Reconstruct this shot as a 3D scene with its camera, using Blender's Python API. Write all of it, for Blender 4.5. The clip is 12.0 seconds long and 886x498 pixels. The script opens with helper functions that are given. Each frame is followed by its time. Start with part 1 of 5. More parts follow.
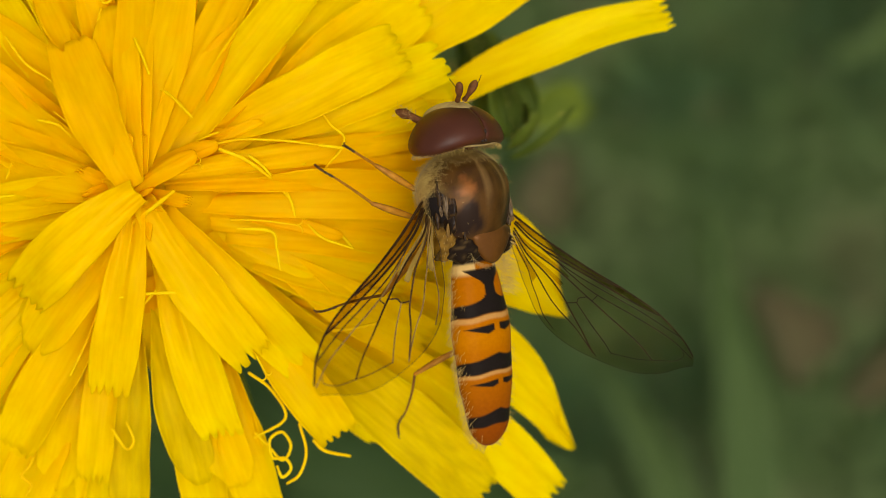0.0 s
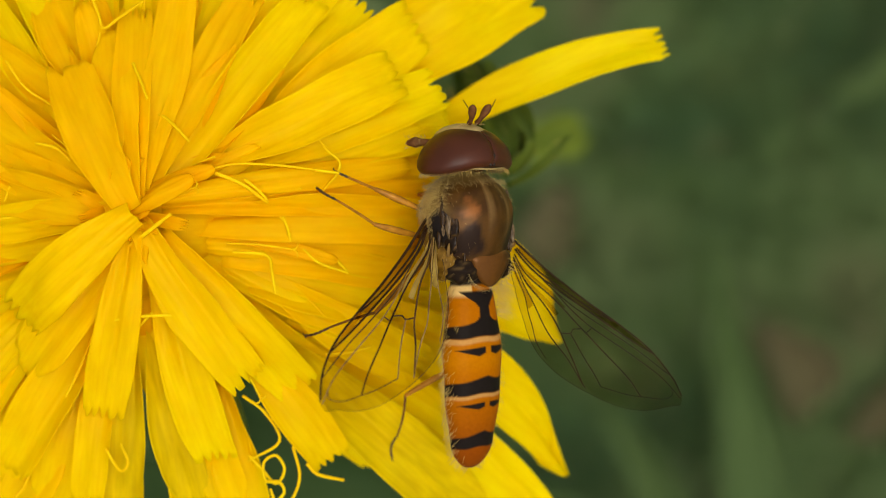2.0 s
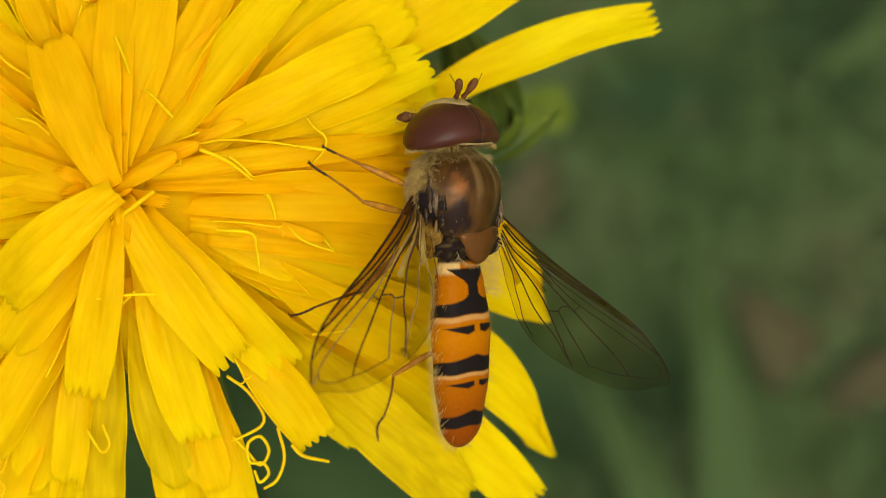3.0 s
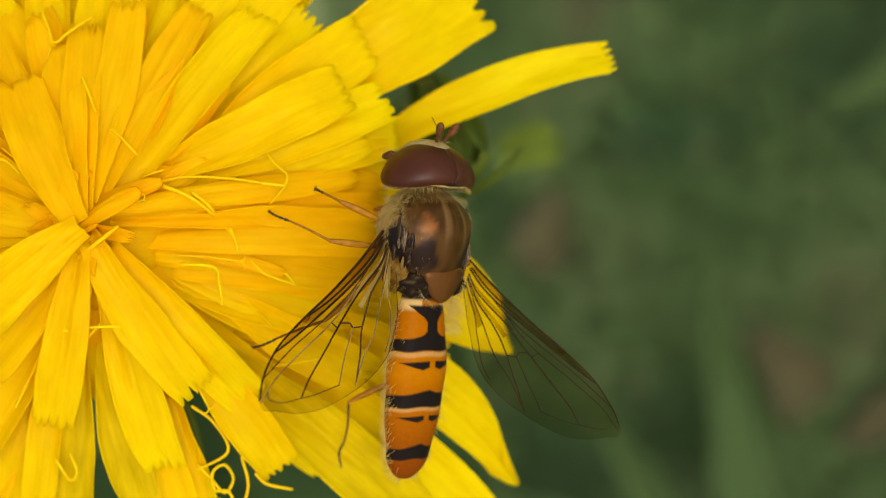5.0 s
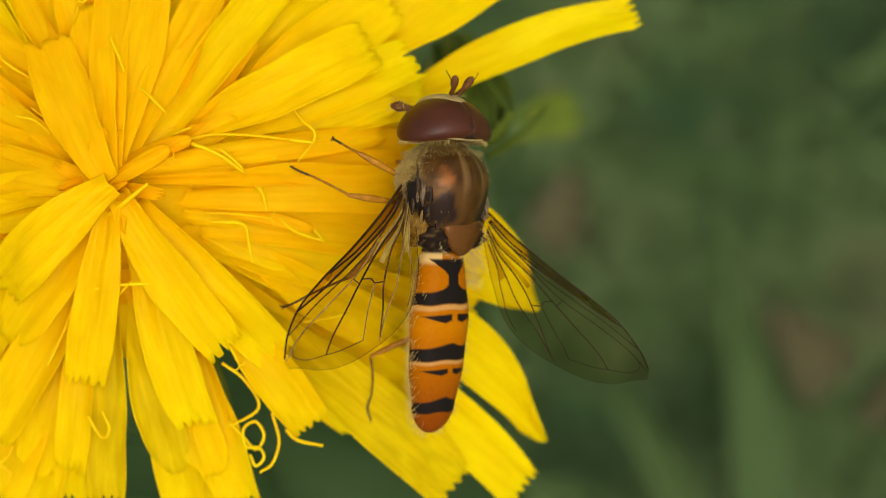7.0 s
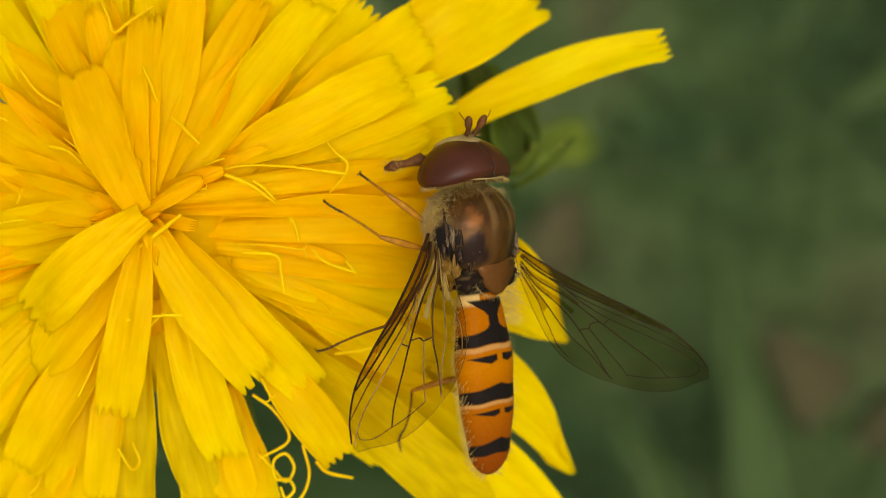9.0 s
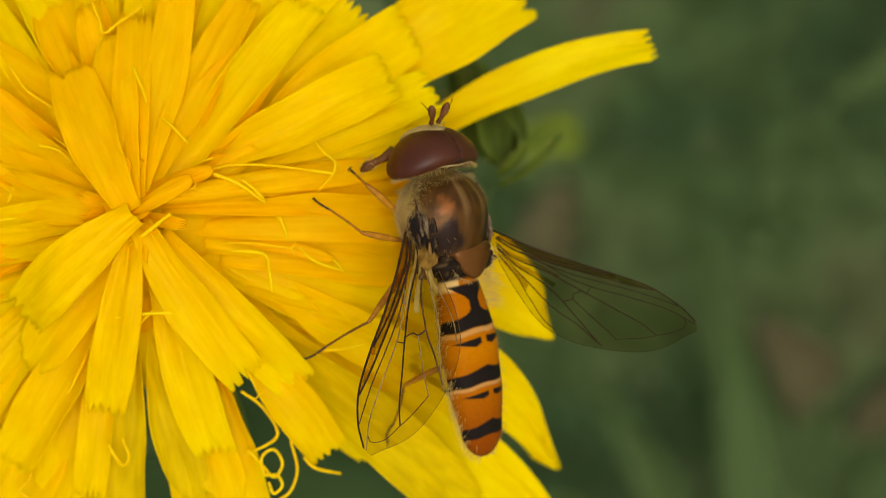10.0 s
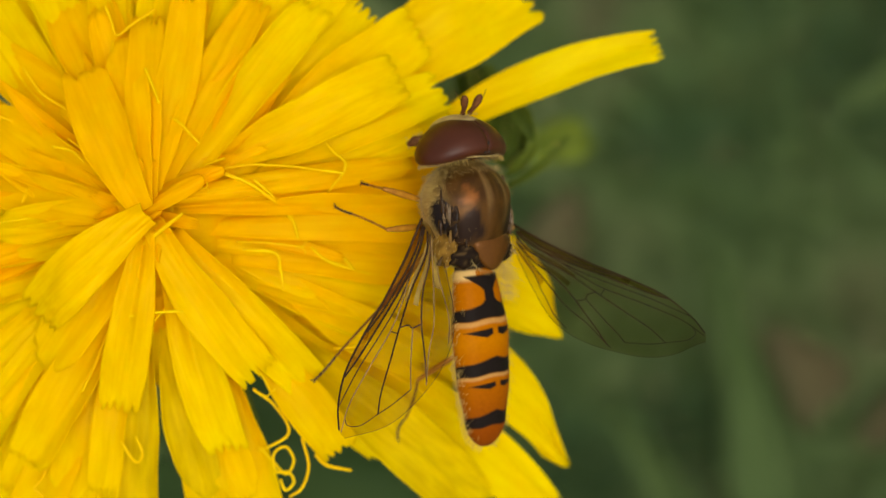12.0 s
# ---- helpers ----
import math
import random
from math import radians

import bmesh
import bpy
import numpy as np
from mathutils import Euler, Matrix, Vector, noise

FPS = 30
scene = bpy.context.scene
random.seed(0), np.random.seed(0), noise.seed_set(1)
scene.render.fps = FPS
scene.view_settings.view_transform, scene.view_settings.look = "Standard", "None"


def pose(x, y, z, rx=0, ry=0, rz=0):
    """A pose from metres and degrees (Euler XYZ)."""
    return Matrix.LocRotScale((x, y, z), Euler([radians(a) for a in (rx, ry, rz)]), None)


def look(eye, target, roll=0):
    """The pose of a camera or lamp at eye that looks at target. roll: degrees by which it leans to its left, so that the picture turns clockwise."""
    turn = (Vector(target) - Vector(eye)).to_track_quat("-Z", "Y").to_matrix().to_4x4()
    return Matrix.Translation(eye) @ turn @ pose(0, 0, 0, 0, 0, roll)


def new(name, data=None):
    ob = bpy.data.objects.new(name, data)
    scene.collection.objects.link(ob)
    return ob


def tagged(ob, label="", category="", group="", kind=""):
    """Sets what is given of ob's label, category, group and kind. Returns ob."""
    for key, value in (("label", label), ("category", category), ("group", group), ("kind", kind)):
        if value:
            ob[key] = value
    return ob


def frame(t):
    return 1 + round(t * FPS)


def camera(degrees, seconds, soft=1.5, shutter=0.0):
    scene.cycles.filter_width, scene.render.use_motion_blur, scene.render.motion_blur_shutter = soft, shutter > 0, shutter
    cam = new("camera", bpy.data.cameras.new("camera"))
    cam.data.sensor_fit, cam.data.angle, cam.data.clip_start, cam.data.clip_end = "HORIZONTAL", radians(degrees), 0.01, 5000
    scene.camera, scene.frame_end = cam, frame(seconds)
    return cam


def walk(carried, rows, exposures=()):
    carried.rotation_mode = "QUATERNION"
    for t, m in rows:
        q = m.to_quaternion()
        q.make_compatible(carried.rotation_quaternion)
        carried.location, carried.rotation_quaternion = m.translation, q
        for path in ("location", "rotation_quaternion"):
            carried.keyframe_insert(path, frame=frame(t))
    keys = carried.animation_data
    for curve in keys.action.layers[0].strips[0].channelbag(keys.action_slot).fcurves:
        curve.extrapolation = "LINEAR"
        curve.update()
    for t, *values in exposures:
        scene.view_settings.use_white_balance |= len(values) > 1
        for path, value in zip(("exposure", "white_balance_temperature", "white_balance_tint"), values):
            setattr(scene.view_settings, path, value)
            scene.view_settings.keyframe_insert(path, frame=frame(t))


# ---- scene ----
cam = camera(30, 12.0, 0.7)
cam.data.dof.use_dof = True
cam.data.dof.focus_distance = 0.0477
cam.data.dof.aperture_fstop = 56.0
walk(cam, [
    (0.0, pose(0.00000, 0.00000, 0.05000, 0.000, 0.000, 0.000)),
    (0.1, pose(-0.00016, 0.00035, 0.05002, -0.299, -0.059, 0.084)),
    (0.2, pose(-0.00044, 0.00084, 0.05005, -0.598, -0.118, 0.168)),
    (0.3, pose(-0.00086, 0.00113, 0.05007, -0.898, -0.177, 0.253)),
    (0.4, pose(-0.00141, 0.00116, 0.05010, -1.197, -0.236, 0.337)),
    (0.5, pose(-0.00163, 0.00147, 0.05012, -1.496, -0.295, 0.421)),
    (0.6, pose(-0.00111, 0.00106, 0.05008, -1.497, -0.396, 0.430)),
    (0.7, pose(-0.00129, 0.00095, 0.05004, -1.498, -0.497, 0.438)),
    (0.8, pose(-0.00176, 0.00105, 0.05000, -1.498, -0.598, 0.447)),
    (0.9, pose(-0.00196, 0.00138, 0.04996, -1.499, -0.699, 0.455)),
    (1.0, pose(-0.00130, 0.00171, 0.04992, -1.500, -0.800, 0.464)),
    (1.1, pose(-0.00055, 0.00147, 0.05003, -1.161, -0.600, 0.530)),
    (1.2, pose(-0.00031, 0.00107, 0.05015, -0.822, -0.400, 0.597)),
    (1.3, pose(-0.00060, 0.00069, 0.05026, -0.484, -0.201, 0.663)),
    (1.4, pose(-0.00056, 0.00068, 0.05038, -0.145, -0.001, 0.730)),
    (1.5, pose(0.00036, 0.00025, 0.05049, 0.194, 0.199, 0.796)),
    (1.6, pose(0.00098, -0.00054, 0.05046, 0.397, 0.179, 0.720)),
    (1.7, pose(0.00096, 0.00061, 0.05043, 0.600, 0.158, 0.644)),
    (1.8, pose(0.00107, 0.00091, 0.05039, 0.803, 0.138, 0.569)),
    (1.9, pose(0.00066, -0.00083, 0.05036, 1.006, 0.117, 0.493)),
    (2.0, pose(0.00026, -0.00029, 0.05033, 1.209, 0.097, 0.417)),
    (2.1, pose(0.00113, 0.00067, 0.05026, 1.171, 0.140, 0.342)),
    (2.2, pose(0.00197, -0.00085, 0.05018, 1.134, 0.184, 0.267)),
    (2.3, pose(0.00186, -0.00061, 0.05011, 1.096, 0.227, 0.192)),
    (2.4, pose(0.00192, 0.00034, 0.05003, 1.059, 0.271, 0.117)),
    (2.5, pose(0.00182, -0.00036, 0.04996, 1.021, 0.314, 0.042)),
    (2.6, pose(0.00117, -0.00063, 0.04987, 0.832, 0.120, 0.167)),
    (2.7, pose(0.00100, -0.00041, 0.04978, 0.643, -0.074, 0.293)),
    (2.8, pose(0.00137, -0.00027, 0.04968, 0.454, -0.268, 0.418)),
    (2.9, pose(0.00062, -0.00010, 0.04959, 0.265, -0.462, 0.544)),
    (3.0, pose(-0.00003, 0.00006, 0.04950, 0.076, -0.656, 0.669)),
    (3.1, pose(0.00045, 0.00009, 0.04964, 0.038, -0.426, 0.528)),
    (3.2, pose(0.00086, 0.00000, 0.04978, 0.000, -0.197, 0.388)),
    (4.8, pose(0.00206, -0.00035, 0.05101, 1.593, 0.650, 0.472)),
    (4.9, pose(0.00205, -0.00052, 0.05095, 1.490, 0.417, 0.463)),
    (5.0, pose(0.00196, -0.00008, 0.05089, 1.386, 0.184, 0.454)),
    (5.1, pose(0.00192, 0.00004, 0.05088, 1.332, 0.253, 0.429)),
    (5.2, pose(0.00192, -0.00009, 0.05088, 1.278, 0.321, 0.403)),
    (5.3, pose(0.00195, -0.00014, 0.05087, 1.224, 0.390, 0.378)),
    (5.4, pose(0.00204, -0.00021, 0.05087, 1.170, 0.458, 0.352)),
    (5.5, pose(0.00200, -0.00045, 0.05086, 1.116, 0.527, 0.327)),
    (5.6, pose(0.00178, -0.00094, 0.05087, 1.123, 0.500, 0.292)),
    (5.7, pose(0.00216, -0.00081, 0.05088, 1.129, 0.473, 0.256)),
    (5.8, pose(0.00270, -0.00038, 0.05090, 1.136, 0.447, 0.221)),
    (5.9, pose(0.00252, -0.00046, 0.05091, 1.142, 0.420, 0.185)),
    (6.0, pose(0.00189, -0.00054, 0.05092, 1.149, 0.393, 0.150)),
    (6.1, pose(0.00160, -0.00081, 0.05092, 1.145, 0.445, 0.137)),
    (6.2, pose(0.00150, -0.00076, 0.05092, 1.141, 0.496, 0.124)),
    (6.3, pose(0.00156, -0.00085, 0.05092, 1.137, 0.548, 0.111)),
    (6.4, pose(0.00179, -0.00099, 0.05092, 1.133, 0.599, 0.098)),
    (6.5, pose(0.00203, -0.00122, 0.05092, 1.129, 0.651, 0.085)),
    (6.6, pose(0.00168, -0.00094, 0.05095, 1.088, 0.661, 0.046)),
    (6.7, pose(0.00153, -0.00076, 0.05098, 1.047, 0.670, 0.006)),
    (6.8, pose(0.00156, -0.00085, 0.05100, 1.005, 0.680, -0.033)),
    (6.9, pose(0.00191, -0.00117, 0.05103, 0.964, 0.689, -0.073)),
    (7.0, pose(0.00156, -0.00104, 0.05106, 0.923, 0.699, -0.112)),
    (7.1, pose(0.00080, -0.00080, 0.05108, 0.642, 0.285, 0.058)),
    (7.2, pose(-0.00008, -0.00051, 0.05110, 0.361, -0.129, 0.227)),
    (8.8, pose(0.00069, -0.00072, 0.05112, 1.405, 0.208, -0.021)),
    (8.9, pose(0.00056, -0.00069, 0.05102, 1.525, 0.317, 0.041)),
    (9.0, pose(0.00034, -0.00070, 0.05092, 1.645, 0.426, 0.104)),
    (9.1, pose(0.00058, -0.00070, 0.05093, 1.608, 0.378, 0.068)),
    (9.2, pose(0.00089, -0.00089, 0.05094, 1.570, 0.330, 0.033)),
    (9.3, pose(0.00080, -0.00084, 0.05094, 1.533, 0.283, -0.003)),
    (9.4, pose(0.00063, -0.00064, 0.05095, 1.495, 0.235, -0.038)),
    (9.5, pose(0.00054, -0.00053, 0.05096, 1.458, 0.187, -0.074)),
    (9.6, pose(0.00005, -0.00059, 0.05106, 1.397, 0.185, -0.019)),
    (9.7, pose(-0.00011, -0.00069, 0.05117, 1.336, 0.183, 0.037)),
    (9.8, pose(0.00007, -0.00055, 0.05127, 1.276, 0.180, 0.092)),
    (9.9, pose(0.00027, -0.00028, 0.05138, 1.215, 0.178, 0.148)),
    (10.0, pose(0.00053, -0.00032, 0.05148, 1.154, 0.176, 0.203)),
    (10.1, pose(0.00076, -0.00029, 0.05157, 1.254, 0.148, 0.151)),
    (10.2, pose(0.00126, -0.00018, 0.05166, 1.354, 0.120, 0.100)),
    (10.3, pose(0.00182, -0.00022, 0.05176, 1.455, 0.093, 0.048)),
    (10.4, pose(0.00200, -0.00056, 0.05185, 1.555, 0.065, -0.003)),
    (10.5, pose(0.00169, -0.00093, 0.05194, 1.655, 0.037, -0.055)),
    (10.6, pose(0.00155, -0.00090, 0.05193, 1.575, 0.062, -0.049)),
    (10.7, pose(0.00163, -0.00080, 0.05191, 1.495, 0.088, -0.043)),
    (10.8, pose(0.00172, -0.00087, 0.05190, 1.414, 0.113, -0.036)),
    (10.9, pose(0.00176, -0.00090, 0.05188, 1.334, 0.139, -0.030)),
    (11.0, pose(0.00132, -0.00087, 0.05187, 1.254, 0.164, -0.024)),
    (11.1, pose(0.00080, -0.00115, 0.05190, 1.271, 0.283, -0.033)),
    (11.2, pose(0.00042, -0.00136, 0.05192, 1.288, 0.402, -0.042)),
    (11.3, pose(0.00058, -0.00138, 0.05195, 1.305, 0.520, -0.051)),
    (11.4, pose(0.00072, -0.00135, 0.05197, 1.322, 0.639, -0.060)),
    (11.5, pose(0.00090, -0.00129, 0.05200, 1.339, 0.758, -0.069)),
    (11.6, pose(0.00065, -0.00089, 0.05201, 1.385, 0.704, -0.057)),
    (11.7, pose(0.00059, -0.00077, 0.05202, 1.431, 0.651, -0.044)),
    (11.8, pose(0.00079, -0.00087, 0.05202, 1.478, 0.597, -0.032)),
    (11.9, pose(0.00084, -0.00094, 0.05203, 1.524, 0.544, -0.019)),
    (12.0, pose(0.00053, -0.00075, 0.05204, 1.570, 0.490, -0.007)),
], exposures=[(0.0, 0.0, 6750, 11), (0.5, -0.12, 6950, 13), (1.5, -0.05, 6750, 11), (2.5, 0.05, 6500, 10), (5.0, 0.10, 6500, 10), (7.2, 0.12, 6500, 10), (9.0, 0.0, 6700, 11), (10.0, -0.02, 6700, 11), (10.5, 0.08, 6500, 10), (11.0, 0.10, 6550, 10), (12.0, -0.02, 6750, 11)])

# ---- light ----
SUN_ELEVATION, SUN_AZIMUTH = radians(80), radians(330)      # azimuth counted from +x towards +y
world = bpy.data.worlds.new("sky")
scene.world = world
world.use_nodes = True
wn, wl = world.node_tree.nodes, world.node_tree.links
sky = wn.new("ShaderNodeTexSky")
sky.sky_type = "NISHITA"
sky.sun_disc = False
sky.sun_elevation = SUN_ELEVATION
sky.sun_rotation = radians(90) - SUN_AZIMUTH
sky.dust_density = 5.0
haze = wn.new("ShaderNodeHueSaturation")                    # a hazy, whitish sky
haze.inputs["Saturation"].default_value = 0.35
wl.new(sky.outputs["Color"], haze.inputs["Color"])
wl.new(haze.outputs["Color"], wn["Background"].inputs["Color"])
wn["Background"].inputs["Strength"].default_value = 0.165
sun_data = bpy.data.lights.new("sun", "SUN")
sun_data.energy, sun_data.angle, sun_data.color = 1.35, radians(45), (1.0, 0.93, 0.82)
sun = new("sun", sun_data)
sun_from = Vector((math.cos(SUN_ELEVATION) * math.cos(SUN_AZIMUTH), math.cos(SUN_ELEVATION) * math.sin(SUN_AZIMUTH), math.sin(SUN_ELEVATION)))
sun.matrix_world = look(sun_from * 2, (0, 0, 0))

# ---- materials ----
MM = 0.001


def material(name):
    m = bpy.data.materials.new(name)
    m.use_nodes = True
    nt = m.node_tree
    return m, nt.nodes, nt.links, nt.nodes["Principled BSDF"]


def noise_node(nodes, links, scale, detail=4.0, stretch=None, coords="Object"):
    tex = nodes.new("ShaderNodeTexNoise")
    tex.inputs["Scale"].default_value, tex.inputs["Detail"].default_value = scale, detail
    co = nodes.new("ShaderNodeTexCoord")
    if stretch:
        mp = nodes.new("ShaderNodeMapping")
        mp.inputs["Scale"].default_value = stretch
        links.new(co.outputs[coords], mp.inputs["Vector"])
        links.new(mp.outputs["Vector"], tex.inputs["Vector"])
    else:
        links.new(co.outputs[coords], tex.inputs["Vector"])
    return tex


def ramp(nodes, links, source, *stops):
    r = nodes.new("ShaderNodeValToRGB")
    while len(r.color_ramp.elements) < len(stops):
        r.color_ramp.elements.new(0.5)
    for e, (p, c) in zip(r.color_ramp.elements, stops):
        e.position, e.color = p, (*c, 1)
    links.new(source, r.inputs["Fac"])
    return r


def mixed(nodes, links, blend, fac, a, b):
    n = nodes.new("ShaderNodeMix")
    n.data_type, n.blend_type = "RGBA", blend
    for value, sock in ((fac, n.inputs["Factor"]), (a, n.inputs["A"]), (b, n.inputs["B"])):
        if hasattr(value, "links"):
            links.new(value, sock)
        else:
            sock.default_value = value if isinstance(value, float) else (*value, 1)
    return n.outputs["Result"]


def bumped(nodes, links, bsdf, height, strength, distance):
    b = nodes.new("ShaderNodeBump")
    b.inputs["Strength"].default_value, b.inputs["Distance"].default_value = strength, distance
    links.new(height, b.inputs["Height"])
    links.new(b.outputs["Normal"], bsdf.inputs["Normal"])


def thin_material(name, a, b, deep, scale, translucency, rough, nerves=2300.0, heel=0.0):
    """A thin plant tissue: streaks along its length, slight change from piece to piece, light passing through."""
    m, n, l, bsdf = material(name)
    streak = noise_node(n, l, scale, 5.0, (0.12, 1, 1))
    blotch = noise_node(n, l, scale * 0.25, 2.0)
    base = ramp(n, l, streak.outputs["Fac"], (0.3, a), (0.7, b)).outputs["Color"]
    tone = ramp(n, l, blotch.outputs["Fac"], (0.35, deep), (0.6, (1, 1, 1))).outputs["Color"]
    col = mixed(n, l, "MULTIPLY", 0.6, base, tone)
    info = n.new("ShaderNodeObjectInfo")
    vary = ramp(n, l, info.outputs["Random"], (0.0, (1.0, 0.93, 0.9)), (1.0, (1, 1, 1))).outputs["Color"]
    col = mixed(n, l, "MULTIPLY", 1.0, col, vary)
    if heel:                                                # deeper colour where the petal is rooted
        place = n.new("ShaderNodeSeparateXYZ")
        where = n.new("ShaderNodeTexCoord")
        l.new(where.outputs["Object"], place.inputs["Vector"])
        reach = n.new("ShaderNodeMapRange")
        reach.inputs["From Min"].default_value, reach.inputs["From Max"].default_value = 0.0003, 0.0060
        l.new(place.outputs["X"], reach.inputs["Value"])
        col = mixed(n, l, "MULTIPLY", 1.0, col, ramp(n, l, reach.outputs["Result"], (0.0, (1, heel, 0.8)), (1.0, (1, 1, 1))).outputs["Color"])
    bsdf.inputs["Roughness"].default_value = rough
    bsdf.inputs["Specular IOR Level"].default_value = 0.04
    nerve = n.new("ShaderNodeTexWave")
    nerve.bands_direction = "Y"
    nerve.inputs["Scale"].default_value, nerve.inputs["Distortion"].default_value = nerves, 3.5
    nerve.inputs["Detail"].default_value, nerve.inputs["Detail Scale"].default_value = 2.0, 0.6
    co = n.new("ShaderNodeTexCoord")
    mp = n.new("ShaderNodeMapping")
    mp.inputs["Scale"].default_value = (0.15, 1, 0.3)
    l.new(co.outputs["Object"], mp.inputs["Vector"])
    l.new(mp.outputs["Vector"], nerve.inputs["Vector"])
    height = n.new("ShaderNodeMath")
    height.operation = "ADD"
    l.new(streak.outputs["Fac"], height.inputs[0])
    l.new(nerve.outputs["Fac"], height.inputs[1])
    bumped(n, l, bsdf, height.outputs["Value"], 0.12, 0.00004)
    fine = ramp(n, l, nerve.outputs["Fac"], (0.0, (0.99, 0.972, 0.92)), (0.3, (1, 1, 1))).outputs["Color"]
    col = mixed(n, l, "MULTIPLY", 1.0, col, fine)
    l.new(col, bsdf.inputs["Base Color"])
    tr = n.new("ShaderNodeBsdfTranslucent")
    l.new(col, tr.inputs["Color"])
    mx = n.new("ShaderNodeMixShader")
    mx.inputs["Fac"].default_value = translucency
    l.new(bsdf.outputs["BSDF"], mx.inputs[1])
    l.new(tr.outputs["BSDF"], mx.inputs[2])
    l.new(mx.outputs["Shader"], n["Material Output"].inputs["Surface"])
    return m


def pigment_material(name, rough, gloss, grain, relief, metal=0.0):
    """Insect cuticle: its pigment comes with the mesh, fine grain and relief from here."""
    m, n, l, bsdf = material(name)
    at = n.new("ShaderNodeAttribute")
    at.attribute_name = "pigment"
    fine = noise_node(n, l, grain, 4.0)
    tone = ramp(n, l, fine.outputs["Fac"], (0.3, (0.72, 0.72, 0.72)), (0.7, (1.1, 1.1, 1.1))).outputs["Color"]
    l.new(mixed(n, l, "MULTIPLY", 0.35, at.outputs["Color"], tone), bsdf.inputs["Base Color"])
    bsdf.inputs["Roughness"].default_value, bsdf.inputs["Specular IOR Level"].default_value = rough, gloss
    bsdf.inputs["Metallic"].default_value = metal
    bumped(n, l, bsdf, fine.outputs["Fac"], 0.4, relief)
    return m


def plain_material(name, a, b, scale, rough, gloss=0.4, relief=0.00003):
    m, n, l, bsdf = material(name)
    tex = noise_node(n, l, scale)
    l.new(ramp(n, l, tex.outputs["Fac"], (0.3, a), (0.7, b)).outputs["Color"], bsdf.inputs["Base Color"])
    bsdf.inputs["Roughness"].default_value, bsdf.inputs["Specular IOR Level"].default_value = rough, gloss
    bumped(n, l, bsdf, tex.outputs["Fac"], 0.4, relief)
    return m


PETAL = thin_material("yellow_petal", (0.89, 0.715, 0.0004), (0.96, 0.825, 0.0010), (1.0, 0.95, 0.8), 4200, 0.53, 0.42, heel=0.86)
# low petals: stronger streaks, and their shade put into a darker yellow
SHADED_PETAL = thin_material("shaded_petal", (0.70, 0.540, 0.0010), (0.88, 0.720, 0.0015), (0.95, 0.9, 0.8), 5200, 0.5, 0.5)
INNER = thin_material("inner_petal", (0.89, 0.585, 0.0004), (0.96, 0.680, 0.0010), (1.0, 0.93, 0.7), 4200, 0.52, 0.5)
CORE = thin_material("floret_core", (0.88, 0.550, 0.0004), (0.95, 0.640, 0.0010), (1.0, 0.91, 0.7), 4200, 0.54, 0.5)
STYLE = thin_material("style_yellow", (0.88, 0.64, 0.002), (0.94, 0.73, 0.005), (1, 0.9, 0.8), 3000, 0.3, 0.5)
GREEN = thin_material("green_bract", (0.075, 0.115, 0.014), (0.17, 0.225, 0.028), (0.5, 0.55, 0.5), 900, 0.2, 0.5)
BUD = thin_material("dark_bract", (0.034, 0.062, 0.009), (0.120, 0.165, 0.020), (0.5, 0.55, 0.5), 900, 0.2, 0.5)
# green darker than foliage: stands in for shade under the flower head
SHADE = thin_material("shade_painted_leaf", (0.022, 0.046, 0.013), (0.036, 0.066, 0.019), (0.7, 0.75, 0.7), 200, 0.15, 0.5, 200.0)
STEM = plain_material("green_stem", (0.07, 0.11, 0.025), (0.10, 0.16, 0.035), 900, 0.55)
CUTICLE = pigment_material("cuticle", 0.3, 0.015, 9000, 0.00002)
DORSUM = pigment_material("bronze_dorsum", 0.34, 0.16, 7000, 0.00002, 0.3)
SHINY = pigment_material("shiny_black_cuticle", 0.25, 0.14, 9000, 0.00004)
LEG = plain_material("amber_leg", (0.22, 0.080, 0.005), (0.42, 0.18, 0.010), 3000, 0.45, 0.2)
SHIN = plain_material("brown_shin", (0.09, 0.036, 0.006), (0.20, 0.085, 0.010), 3000, 0.45, 0.2)
TARSUS = plain_material("dark_tarsus", (0.020, 0.010, 0.004), (0.095, 0.042, 0.009), 4000, 0.45)
COAT = plain_material("tawny_hair", (0.33, 0.225, 0.066), (0.50, 0.365, 0.125), 3000, 0.5)
HAIR = plain_material("golden_hair", (0.48, 0.32, 0.075), (0.60, 0.43, 0.12), 3000, 0.5)
CREAM = plain_material("cream_face", (0.27, 0.18, 0.055), (0.42, 0.31, 0.125), 4000, 0.5)
OCCIPUT = plain_material("dull_cream_occiput", (0.16, 0.11, 0.035), (0.34, 0.25, 0.10), 5000, 0.6, 0.1)
ANTENNA = plain_material("orange_antenna", (0.06, 0.020, 0.005), (0.15, 0.055, 0.011), 5000, 0.6, 0.15)
SCALE = thin_material("wing_scale", (0.24, 0.14, 0.03), (0.40, 0.26, 0.08), (0.6, 0.5, 0.4), 3000, 0.4, 0.5)
# reflection at the left wing root, painted as a pale colour
ROOT_SHEEN = thin_material("painted_wing_sheen", (0.26, 0.175, 0.028), (0.44, 0.33, 0.08), (0.5, 0.4, 0.3), 6000, 0.4, 0.35)
VEIN = plain_material("wing_vein", (0.014, 0.006, 0.002), (0.11, 0.055, 0.012), 1400, 0.4, 0.12)
PALE_VEIN = plain_material("golden_vein", (0.10, 0.052, 0.010), (0.30, 0.185, 0.045), 1800, 0.35, 0.2)
